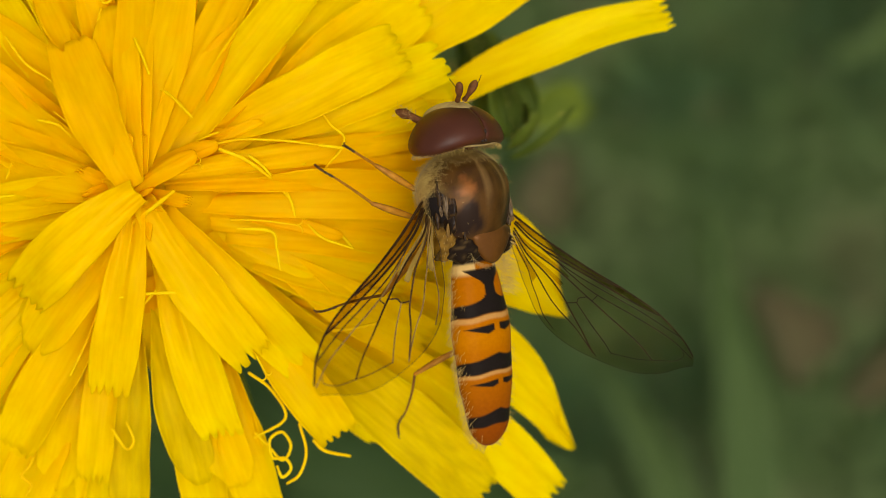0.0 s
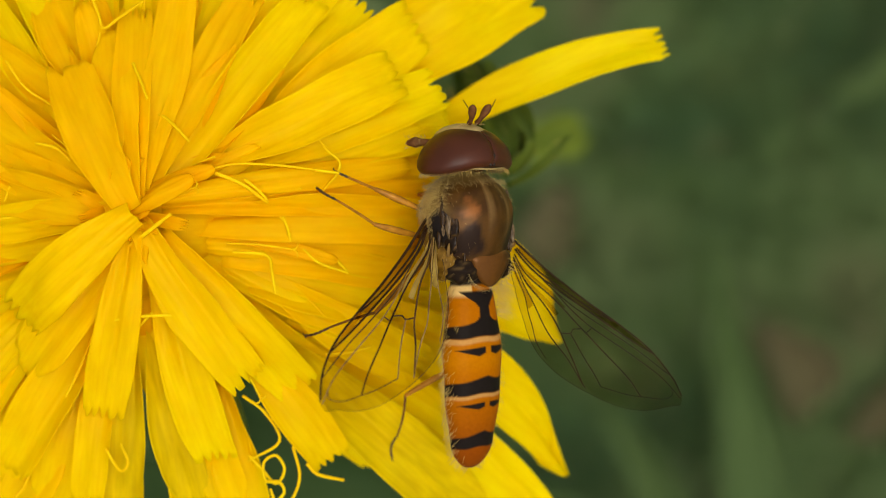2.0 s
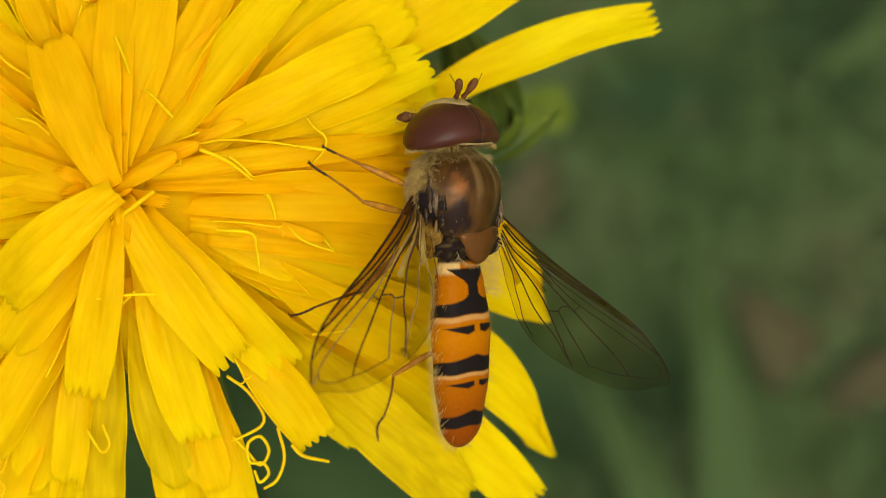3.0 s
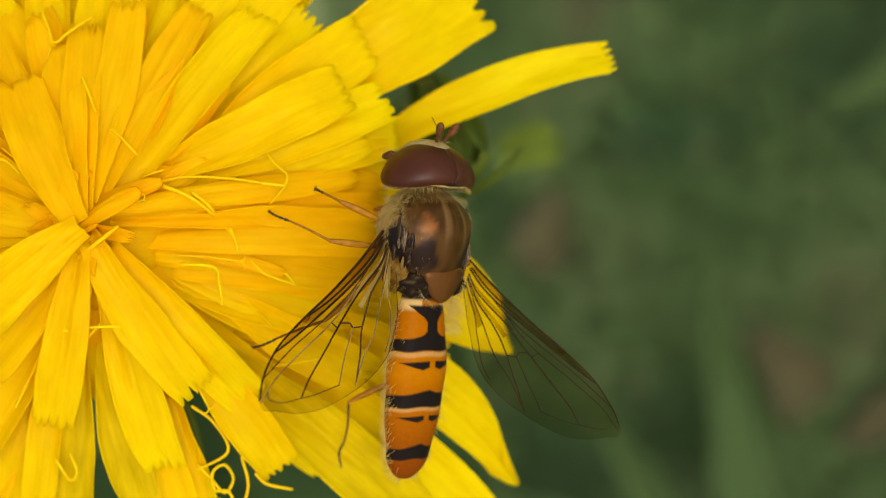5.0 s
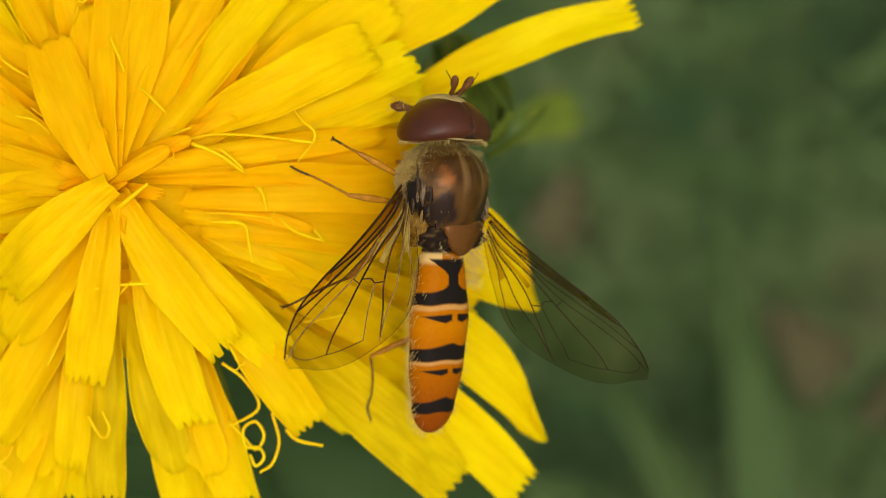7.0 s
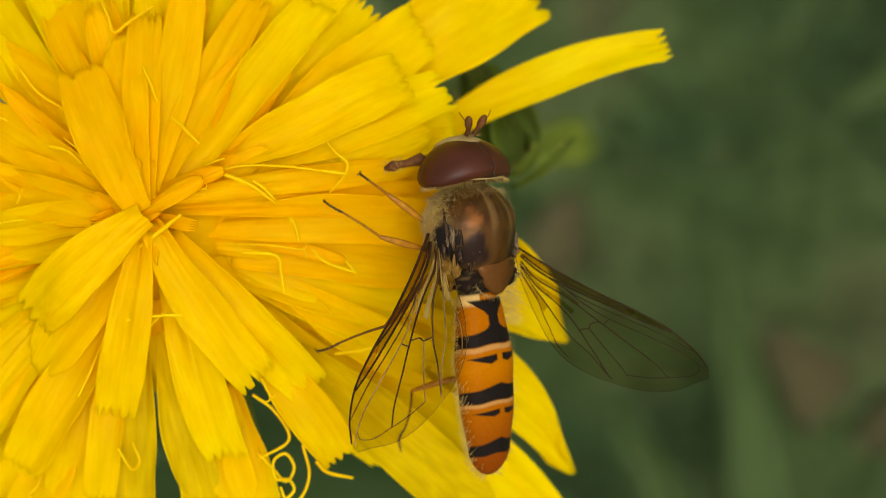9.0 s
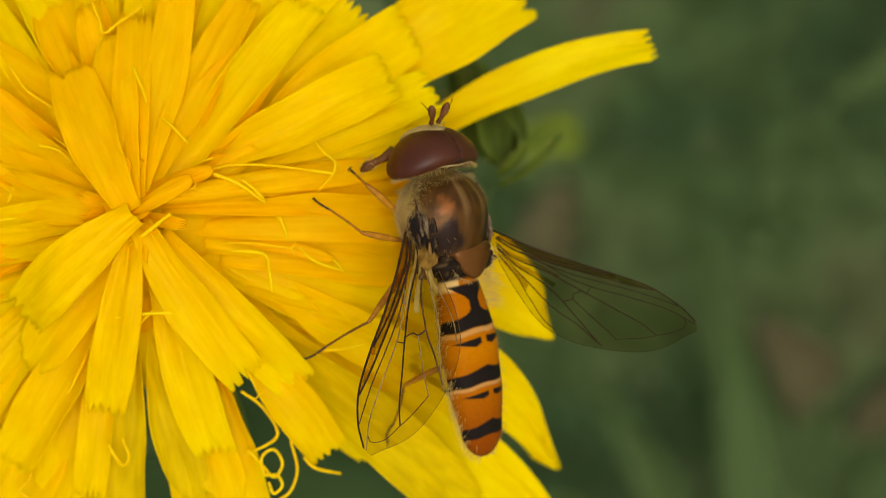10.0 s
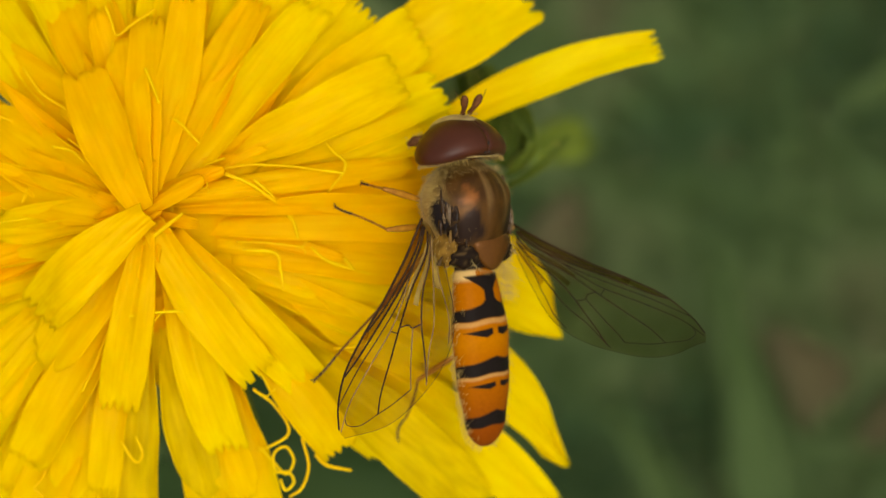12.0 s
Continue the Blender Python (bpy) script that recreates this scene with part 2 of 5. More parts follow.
COSTA = plain_material("dark_front_vein", (0.012, 0.005, 0.002), (0.04, 0.017, 0.004), 2200, 0.4, 0.1)
STIGMA = plain_material("amber_stigma", (0.05, 0.028, 0.006), (0.09, 0.048, 0.010), 3000, 0.45, 0.2)


def eye_material():
    m, n, l, bsdf = material("compound_eye")
    v = n.new("ShaderNodeTexVoronoi")
    v.inputs["Scale"].default_value = 26000
    co = n.new("ShaderNodeTexCoord")
    l.new(co.outputs["Object"], v.inputs["Vector"])
    big = noise_node(n, l, 900, 3.0)
    l.new(ramp(n, l, big.outputs["Fac"], (0.3, (0.038, 0.0095, 0.0032)), (0.7, (0.064, 0.0160, 0.0052))).outputs["Color"], bsdf.inputs["Base Color"])
    bsdf.inputs["Roughness"].default_value, bsdf.inputs["Specular IOR Level"].default_value = 0.38, 0.2
    bumped(n, l, bsdf, v.outputs["Distance"], 0.3, 0.00001)
    return m


def wing_material(name, thin, thick):
    m, n, l, bsdf = material(name)
    tex = noise_node(n, l, 700, 3.0)
    clear = n.new("ShaderNodeBsdfTransparent")
    l.new(ramp(n, l, tex.outputs["Fac"], (0.3, thin), (0.7, thick)).outputs["Color"], clear.inputs["Color"])
    gloss = n.new("ShaderNodeBsdfGlossy")
    gloss.inputs["Roughness"].default_value = 0.22
    gloss.inputs["Color"].default_value = (0.9, 0.9, 0.85, 1)
    bump = n.new("ShaderNodeBump")
    bump.inputs["Strength"].default_value, bump.inputs["Distance"].default_value = 0.6, 0.0001
    l.new(tex.outputs["Fac"], bump.inputs["Height"])
    l.new(bump.outputs["Normal"], gloss.inputs["Normal"])
    fres = n.new("ShaderNodeFresnel")
    fres.inputs["IOR"].default_value = 1.45
    mx = n.new("ShaderNodeMixShader")
    less = n.new("ShaderNodeMath")
    less.operation = "MULTIPLY"
    less.inputs[1].default_value = 0.03
    l.new(fres.outputs["Fac"], less.inputs[0])
    l.new(less.outputs["Value"], mx.inputs["Fac"])
    l.new(clear.outputs["BSDF"], mx.inputs[1])
    l.new(gloss.outputs["BSDF"], mx.inputs[2])
    l.new(mx.outputs["Shader"], n["Material Output"].inputs["Surface"])
    return m


EYE = eye_material()
WING = wing_material("wing_membrane", (0.68, 0.64, 0.45), (0.84, 0.80, 0.62))
AMBER = wing_material("amber_wing_cell", (0.64, 0.50, 0.22), (0.78, 0.64, 0.34))


def ground_material():
    m, n, l, bsdf = material("meadow_ground")
    big = noise_node(n, l, 22, 3.0)
    fine = noise_node(n, l, 260, 5.0)
    patch = ramp(n, l, big.outputs["Fac"], (0.38, (0.140, 0.202, 0.068)), (0.55, (0.185, 0.236, 0.084)), (0.68, (0.255, 0.216, 0.110))).outputs["Color"]
    tone = ramp(n, l, fine.outputs["Fac"], (0.3, (0.5, 0.5, 0.5)), (0.7, (1.2, 1.2, 1.2))).outputs["Color"]
    l.new(mixed(n, l, "MULTIPLY", 0.8, patch, tone), bsdf.inputs["Base Color"])
    bsdf.inputs["Roughness"].default_value = 0.9
    bumped(n, l, bsdf, fine.outputs["Fac"], 0.6, 0.004)
    return m


GROUND = ground_material()


def grass_material():
    """Tufts of fresh, dull and yellowing blades in patches a few centimetres wide."""
    m, n, l, bsdf = material("grass_blade")
    tufts = noise_node(n, l, 26, 2.0)
    fine = noise_node(n, l, 150, 4.0)
    patch = ramp(n, l, tufts.outputs["Fac"], (0.34, (0.050, 0.108, 0.026)), (0.50, (0.106, 0.174, 0.044)), (0.62, (0.150, 0.204, 0.066)), (0.72, (0.148, 0.146, 0.056))).outputs["Color"]
    tone = ramp(n, l, fine.outputs["Fac"], (0.3, (0.85, 0.85, 0.85)), (0.7, (1.1, 1.1, 1.1))).outputs["Color"]
    l.new(mixed(n, l, "MULTIPLY", 1.0, patch, tone), bsdf.inputs["Base Color"])
    bsdf.inputs["Roughness"].default_value = 0.6
    return m


GRASS = grass_material()


LEAF = thin_material("low_leaf", (0.058, 0.098, 0.030), (0.072, 0.118, 0.037), (0.8, 0.8, 0.7), 120, 0.2, 0.5, 120.0)
DRY = thin_material("dry_leaf", (0.068, 0.066, 0.030), (0.100, 0.092, 0.044), (0.7, 0.65, 0.6), 150, 0.1, 0.7, 80.0)


# ---- building helpers ----
def mesh_object(name, verts, faces, mat, parent=None, label="", m=None, pigment=None, smooth=True):
    me = bpy.data.meshes.new(name)
    me.from_pydata(verts, [], faces)
    me.materials.append(mat)
    if smooth:
        me.shade_smooth()
    if pigment is not None:
        layer = me.color_attributes.new("pigment", "FLOAT_COLOR", "POINT")
        layer.data.foreach_set("color", np.c_[np.asarray(pigment), np.ones(len(verts))].astype(np.float32).ravel())
    ob = new(name, me)
    ob.parent = parent
    if m is not None:
        ob.matrix_basis = m
    return tagged(ob, label) if label else ob


def tube(points, radii, sides=8):
    """Verts and faces of a closed tube with round ends, through points given in metres."""
    pts = [Vector(p) for p in points]
    verts, faces, side = [], [], None
    for i, p in enumerate(pts):
        d = (pts[min(i + 1, len(pts) - 1)] - pts[max(i - 1, 0)]).normalized()
        if side is None:
            side = d.orthogonal().normalized()
        side = (side - d * side.dot(d)).normalized()
        other = d.cross(side)
        for k in range(sides):
            a = 2 * math.pi * k / sides
            verts.append(p + (side * math.cos(a) + other * math.sin(a)) * radii[i])
    for i in range(len(pts) - 1):
        for k in range(sides):
            j = (k + 1) % sides
            faces.append((i * sides + k, i * sides + j, (i + 1) * sides + j, (i + 1) * sides + k))
    for ring, p, d in ((0, pts[0], pts[0] - pts[1]), (len(pts) - 1, pts[-1], pts[-1] - pts[-2])):
        verts.append(p + d.normalized() * radii[ring] * 0.7)
        c = len(verts) - 1
        for k in range(sides):
            j = (k + 1) % sides
            faces.append((c, ring * sides + j, ring * sides + k) if ring == 0 else (c, ring * sides + k, ring * sides + j))
    return [tuple(v) for v in verts], faces


def spline(points, steps=6):
    """Points of a Catmull-Rom curve through the given ones."""
    p = [Vector(q) for q in points]
    p = [2 * p[0] - p[1], *p, 2 * p[-1] - p[-2]]
    out = []
    for a, b, c, d in zip(p, p[1:], p[2:], p[3:]):
        for k in range(steps):
            s = k / steps
            out.append(0.5 * (2 * b + (c - a) * s + (2 * a - 5 * b + 4 * c - d) * s * s + (3 * b - 3 * c + d - a) * s ** 3))
    return out + [p[-2]]


def strap(length, width, arch, bend, roll, teeth, cup=0.08, base=0.34, rows=22, cols=24, thick=0.05, rng=random):
    """A strap-shaped floret in mm: x along it, y across, z up; pleated and creased, with uneven margins and a toothed end. Returns verts (m) and faces."""
    phase = rng.random() * 6.28
    depth = [rng.uniform(0.1, 1.3) for _ in range(8)]
    slant = rng.uniform(-0.35, 0.35)
    ripple, crease = rng.uniform(0.4, 1.3), rng.uniform(-0.5, 0.5)
    fold, hem = rng.uniform(0.02, 0.13), (rng.uniform(-0.05, 0.17), rng.uniform(-0.05, 0.17))
    seed = rng.uniform(0, 90)
    top = []
    for i in range(rows + 1):
        s = i / rows
        grow = base + (1 - base) * math.sin(min(1, s / 0.62) * math.pi / 2) ** 1.1
        taper = 1 - (0.14 if teeth > 0 else 0.28) * max(0, (s - 0.7) / 0.3) ** 2 if teeth else 1 - 0.72 * max(0, (s - 0.45) / 0.55) ** 2
        half = width / 2 * grow * taper
        wave = 0.10 * width * ripple * math.sin(s * 5 + phase)
        margin = [1 + 0.10 * noise.noise(Vector((seed + side * 7.0, s * 4.0, 0))) for side in (0, 1)]
        for j in range(cols + 1):
            c = 2 * j / cols - 1
            gap = abs(((c + 1) / 2 * max(teeth, 1) + 0.3 * noise.noise(Vector((seed, c * 1.7, 9))) + 0.5) % 1 - 0.5)
            saw = max(0.0, 1 - gap / 0.34) if 0 < j < cols else 0.5
            cut = 0.40 * (saw * depth[int((c + 1) / 2 * abs(teeth)) % 8] + slant * c) * max(0, (s - 0.86) / 0.14) ** 2 if teeth > 0 else (0.33 * width * abs(c) ** 2.6 + 0.05 * width * noise.noise(Vector((seed, c * 4, 5)))) * max(0, (s - 0.7) / 0.3) ** 2 if teeth else length * 0.10 * c * c * max(0, (s - 0.6) / 0.4) ** 2
            x = s * length - cut
            y = c * half * margin[0 if c < 0 else 1] + bend * 4 * s * (1 - s) + wave * 0.4
            pleat = 0.004 * width * math.cos(c * 5 * math.pi + 0.7 * math.sin(s * 3 + seed)) * min(1, s * 3)
            valley = fold * width * math.exp(-((c - crease) / 0.22) ** 2) * (1 - 0.55 * s)
            turned = hem[0 if c < 0 else 1] * width * abs(c) ** 5 * math.sin(s * 3.0)
            z = arch * 4 * s * (1 - s) + wave * 0.5 + cup * width * c * c * (0.35 + 0.65 * (1 - s)) - pleat - valley + turned + 0.05 * width * ripple * c * math.sin(s * 7 + phase * 2) + 0.11 * width * noise.noise(Vector((seed, s * 4.0, c * 1.2))) * min(1, s * 4)
            a = radians(roll) * s
            zc = arch * 4 * s * (1 - s)
            yc = bend * 4 * s * (1 - s)
            y, z = yc + (y - yc) * math.cos(a) - (z - zc) * math.sin(a), zc + (y - yc) * math.sin(a) + (z - zc) * math.cos(a)
            top.append((x * MM, y * MM, z * MM))
    n = len(top)
    verts = top + [(x, y, z - thick * MM) for x, y, z in top]
    w = cols + 1
    faces = []
    for i in range(rows):
        for j in range(cols):
            a = i * w + j
            faces.append((a, a + w, a + w + 1, a + 1))
            faces.append((n + a, n + a + 1, n + a + w + 1, n + a + w))
    rim = [*range(0, w - 1), *[i * w + cols for i in range(rows)], *[rows * w + j for j in range(cols, 0, -1)], *[i * w for i in range(rows, 0, -1)]]
    for a, b in zip(rim, rim[1:] + rim[:1]):
        faces.append((a, b, n + b, n + a))
    return verts, faces


def along(start, end, tip=0.0):
    """A pose at start with x towards end and z as upright as can be; both in mm."""
    a, b = Vector(start), Vector(end)
    x = (b - a).normalized()
    up = Vector((0, 0, 1)) if abs(x.z) < 0.97 else Vector((x.x, x.y, 0.2)) * -1
    y = up.cross(x).normalized()
    z = x.cross(y)
    m = Matrix((x, y, z)).transposed().to_4x4()
    return Matrix.Translation(a * MM) @ m @ pose(0, 0, 0, tip, 0, 0)


def ellipsoid(center, radii, pigment, nu=48, nv=32, push=None):
    """Verts, faces and pigments of an ellipsoid with its poles on y; pigment(x, y, z) in unit coordinates. In mm."""
    verts, faces, cols = [], [], []
    for i in range(nv + 1):
        b = math.pi * i / nv
        for k in range(nu):
            a = 2 * math.pi * k / nu
            u = Vector((math.sin(b) * math.cos(a), math.cos(b), math.sin(b) * math.sin(a)))
            q = push(u) if push else u
            verts.append(tuple((center[n] + q[n] * radii[n]) * MM for n in range(3)))
            cols.append(pigment(*u) if pigment else (0, 0, 0))
    for i in range(nv):
        for k in range(nu):
            j = (k + 1) % nu
            faces.append((i * nu + k, i * nu + j, (i + 1) * nu + j, (i + 1) * nu + k))
    return verts, faces, cols


def lerp3(a, b, f):
    f = max(0.0, min(1.0, f))
    f = f * f * (3 - 2 * f)
    return tuple(p + (q - p) * f for p, q in zip(a, b))


def hairs(name, parent, places, length, radius, rng, mat=None):
    """Fine three-sided hairs; places give a root and a way, in mm."""
    verts, faces = [], []
    for p, d in places:
        d = (d + Vector((rng.gauss(0, 0.25), rng.gauss(0, 0.25), rng.gauss(0, 0.25)))).normalized()
        n = length * rng.uniform(0.6, 1.2)
        side = d.orthogonal().normalized()
        other = d.cross(side)
        k = len(verts)
        droop = Vector((0, -0.25 * n, 0))
        for g in range(3):
            q = (side * math.cos(g * 2.094) + other * math.sin(g * 2.094)) * radius
            verts.append(tuple((p + q) * MM))
        for g in range(3):
            q = (side * math.cos(g * 2.094) + other * math.sin(g * 2.094)) * radius * 0.7
            verts.append(tuple((p + d * n * 0.55 + droop * 0.2 + q) * MM))
        verts.append(tuple((p + d * n + droop) * MM))
        for g in range(3):
            h = (g + 1) % 3
            faces += [(k + g, k + h, k + 3 + h, k + 3 + g), (k + 3 + g, k + 3 + h, k + 6)]
    return tagged(mesh_object(name, verts, faces, mat or HAIR, parent, "fine golden hairs"), kind="stuff")


# ---- the ground ----
def build_ground():
    n, size = 60, 60.0
    grid = [math.copysign(abs(2 * i / n - 1) ** 3, 2 * i / n - 1) * size for i in range(n + 1)]
    verts = [(x, y, -0.30 + (0.006 * noise.noise(Vector((x * 14, y * 14, 0))) if abs(x) < 2 and abs(y) < 2 else 0.0)) for x in grid for y in grid]
    faces = [(i * (n + 1) + j, (i + 1) * (n + 1) + j, (i + 1) * (n + 1) + j + 1, i * (n + 1) + j + 1) for i in range(n) for j in range(n)]
    tagged(mesh_object("ground", verts, faces, GROUND), "dark mossy green meadow soil with brown bare patches", "ground", kind="structure")


def build_grass():
    rng = random.Random(5)
    verts, faces = [], []
    for _ in range(22000):
        x, y = rng.gauss(0.02, 0.13), rng.gauss(0, 0.13)
        if noise.noise(Vector((x * 16, y * 16, 3))) < -0.2 - 0.2 * rng.random():
            continue
        length, width, az, lean = rng.uniform(0.010, 0.026), rng.uniform(0.0004, 0.0009), rng.uniform(0, 6.28), rng.uniform(0.8, 1.4)
        d, s = Vector((math.cos(az), math.sin(az), 0)), Vector((-math.sin(az), math.cos(az), 0))
        k0 = len(verts)
        p = Vector((x, y, -0.302))
        for k in range(6):
            f = k / 5
            e = lean * (0.3 + f)
            w = width * (1 - f ** 2) + 0.0002
            verts += [tuple(p - s * w), tuple(p + s * w), tuple(p + Vector((0, 0, -w * 0.4)))]
            p = p + (d * math.sin(e) + Vector((0, 0, math.cos(e)))) * length / 5
        for k in range(5):
            a = k0 + 3 * k
            faces += [(a, a + 1, a + 4, a + 3), (a + 1, a + 2, a + 5, a + 4), (a + 2, a, a + 3, a + 5)]
    tagged(mesh_object("grass", verts, faces, GRASS), "short dark green grass blades on the meadow soil", "grass", kind="stuff")


def build_ground_leaves():
    rng = random.Random(2)
    for name, label, cat, x, y, az, length, width, mat in (
            ("grass_leaf", "broad dull green grass leaf lying low in the meadow", "leaf", 50, 6, -86, 95, 11, LEAF),
            ("grass_leaf", "broad dull green grass leaf lying low in the meadow", "leaf", 30, -22, -70, 60, 10, LEAF),
            ("grass_leaf", "broad dull green grass leaf lying low in the meadow", "leaf", 74, 34, 40, 60, 12, LEAF),
            ("grass_leaf", "broad dull green grass leaf lying low in the meadow", "leaf", -52, -34, -20, 80, 26, LEAF),
            ("grass_leaf", "broad dull green grass leaf lying low in the meadow", "leaf", -60, -62, 12, 90, 26, LEAF),
            ("dead_leaf", "brown dry leaf lying on the soil", "dry leaf", 64, -8, -60, 24, 14, DRY),
            ("dead_leaf", "brown dry leaf lying on the soil", "dry leaf", 82, -30, 20, 22, 11, DRY),
            ("dead_leaf", "brown dry leaf lying on the soil", "dry leaf", 24, 20, -100, 20, 12, DRY)):
        leaf = tagged(new(name), label, cat)
        arch, bend = 4, rng.uniform(-4, 4)
        v, f = strap(length, width, arch, bend, 0, 0, thick=0.4)
        a = radians(az)
        z = -262 if mat == LEAF else -284
        m = along((x, y, z), (x + math.cos(a) * length, y + math.sin(a) * length, z - 6))
        mesh_object("blade", v, f, mat, leaf, m=m)
        rib = [Vector((q * length, bend * 4 * q * (1 - q), arch * 4 * q * (1 - q) - 0.05 * width)) * MM for q in [k / 12 for k in range(12)]]
        v, f = tube(rib, [0.04 * width * MM * (1.1 - k / 12) for k in range(12)], 6)
        mesh_object("midrib", v, f, mat, leaf, m=m)


build_ground()
build_grass()
build_ground_leaves()

# ---- the flower ----
CENTRE = Vector((-9.1, 1.75, 0))
flower = tagged(new("yellow_flower"), "fully open bright yellow composite flower head on a green stem", "flower")
FRNG = random.Random(11)


def ligule(start, end, width, arch, bend, roll, mat=None, teeth=5, cup=0.09):
    length = (Vector(end) - Vector(start)).length
    roll = roll or FRNG.uniform(-11, 11)
    v, f = strap(length, width, arch, bend, roll, teeth, cup=cup, base=0.46, rng=FRNG)
    return mesh_object("petal", v, f, mat or PETAL, flower, m=along(start, end))


def style(radius, points, fork=False):
    """A thread-like style; a fork ends it in two branches that curl back."""
    pts = spline([Vector(p) * MM for p in points])
    v, f = tube(pts, [radius * 0.72 * MM * (1.0 if i < len(pts) - 3 else 0.85) for i in range(len(pts))], 7)
    if fork:
        end, way = Vector(points[-1]), (Vector(points[-1]) - Vector(points[-2])).normalized()
        across = way.cross(Vector((0, 0, 1))).normalized()
        for side in (-1, 1):
            ring, turn = FRNG.uniform(0.10, 0.2), FRNG.uniform(1.2, 3.2)
            arc = [end + across * side * ring * (1 - math.cos(g)) * (1 - 0.05 * g) + way * ring * math.sin(g) + Vector((0, 0, 0.04 * g)) for g in [turn * n / 12 for n in range(13)]]
            bv, bf = tube([p * MM for p in arc], [radius * MM * (0.56 - 0.015 * n) for n in range(13)], 6)
            f = f + [tuple(i + len(v) for i in face) for face in bf]
            v = v + bv
    return mesh_object("style", v, f, STYLE, flower)


def build_head():
    stem = spline([Vector((-9.1, 1.75, -3.5)) * MM, Vector((-9.6, 1.2, -60)) * MM, Vector((-7, -2, -180)) * MM, Vector((-4, -4, -302)) * MM], 10)
    v, f = tube(stem, [1.3 * MM + 0.4 * MM * (i / len(stem)) for i in range(len(stem))], 12)
    mesh_object("stem", v, f, STEM, flower, "pale green hollow stem")
    v, f, _ = ellipsoid((CENTRE.x, CENTRE.y, -1.6), (3.6, 3.6, 2.6), None, 32, 20)
    mesh_object("receptacle", v, f, STEM, flower, "green base of the flower head")
    for k in range(21):
        a = 2 * math.pi * k / 21 + FRNG.uniform(-0.1, 0.1)
        d = Vector((math.cos(a), math.sin(a), 0))
        length = FRNG.uniform(5.5, 7.5)
        v, f = strap(length, 1.5, 0.5, 0, 0, 0, base=0.8, rows=10, cols=6)
        mesh_object("bract", v, f, GREEN, flower, m=along(CENTRE + d * 2.5 + Vector((0, 0, -3.2)), CENTRE + d * (2.5 + length * 0.75) + Vector((0, 0, -3.6 - FRNG.uniform(0, 1)))))


def build_inner():
    """Short young florets in the middle, and the rows of florets beneath and behind the ones laid by hand."""
    v, f, _ = ellipsoid((CENTRE.x, CENTRE.y, 0.7), (2.6, 2.6, 1.2), None, 32, 20)
    mesh_object("floret_cushion", v, f, CORE, flower, "dense orange-yellow middle of the flower head")
    for k in range(14):
        a, lean = 2.4 * k, 0.35 + 0.03 * k
        d = Vector((math.cos(a), math.sin(a), 0))
        length = 1.5 + 0.06 * k + FRNG.uniform(-0.2, 0.5)
        start = CENTRE + d * FRNG.uniform(0.1, 0.4) + Vector((0, 0, 1.7))
        ligule(start, start + (d * math.sin(lean) + Vector((0, 0, math.cos(lean) * 0.5))) * length, FRNG.uniform(0.28, 0.5), 0.2, FRNG.uniform(-0.2, 0.2), FRNG.uniform(-25, 25), CORE, FRNG.choice((5, 0, 3)), FRNG.choice((-0.3, 0.3)))
    for k in range(20):
        a = radians(5) + radians(220) * k / 20 + FRNG.uniform(-0.09, 0.09)
        d = Vector((math.cos(a), math.sin(a), 0))
        start = CENTRE + d * FRNG.uniform(0.1, 0.6) + Vector((0, 0, 0.9))
        end = CENTRE + d * FRNG.uniform(4.5, 9.5) + Vector((0, 0, FRNG.uniform(-0.9, 0.0)))
        ligule(start, end, FRNG.uniform(0.9, 1.4), 0.5, FRNG.uniform(-0.5, 0.5), FRNG.uniform(-25, 25), None, FRNG.choice((-1, 5, 5)), FRNG.uniform(-0.1, 0.12))
    for ring, (count, reach, rise, width) in enumerate(((13, 4.6, -0.3, 1.1), (15, 5.6, -0.4, 1.5), (17, 5.6, -1.2, 1.6))):
        for k in range(count):
            a = 2 * math.pi * (k + 0.5 * ring) / count + FRNG.uniform(-0.12, 0.12)
            d = Vector((math.cos(a), math.sin(a), 0))
            ligule(CENTRE + d * 0.9 + Vector((0, 0, 1.1 - 0.4 * ring)), CENTRE + d * reach * FRNG.uniform(0.9, 1.08) + Vector((0, 0, rise)), width * FRNG.uniform(0.85, 1.1), 0.4, FRNG.uniform(-0.2, 0.2), FRNG.uniform(-15, 15), INNER if ring == 0 else PETAL, 5, FRNG.uniform(-0.1, 0.1))
    for ring, (count, reach, rise, width) in enumerate(((17, 10.5, -0.9, 1.35), (19, 14.5, -2.6, 1.6), (17, 16.5, -4.2, 1.9))):
        for k in range(count):
            a = radians(52) + radians(205) * (k + 0.5 * (ring % 2)) / count + FRNG.uniform(-0.06, 0.06)
            d = Vector((math.cos(a), math.sin(a), 0))
            ligule(CENTRE + d * 2.0 + Vector((0, 0, 0.5 - 0.6 * ring)), CENTRE + d * reach * FRNG.uniform(0.92, 1.06) + Vector((0, 0, rise)), width * FRNG.uniform(0.85, 1.1), 0.7, FRNG.uniform(-0.4, 0.4), FRNG.uniform(-15, 15))
    for k in range(20):
        a = radians(-48) + radians(104) * k / 20 + FRNG.uniform(-0.05, 0.05)
        d = Vector((math.cos(a), math.sin(a), 0))
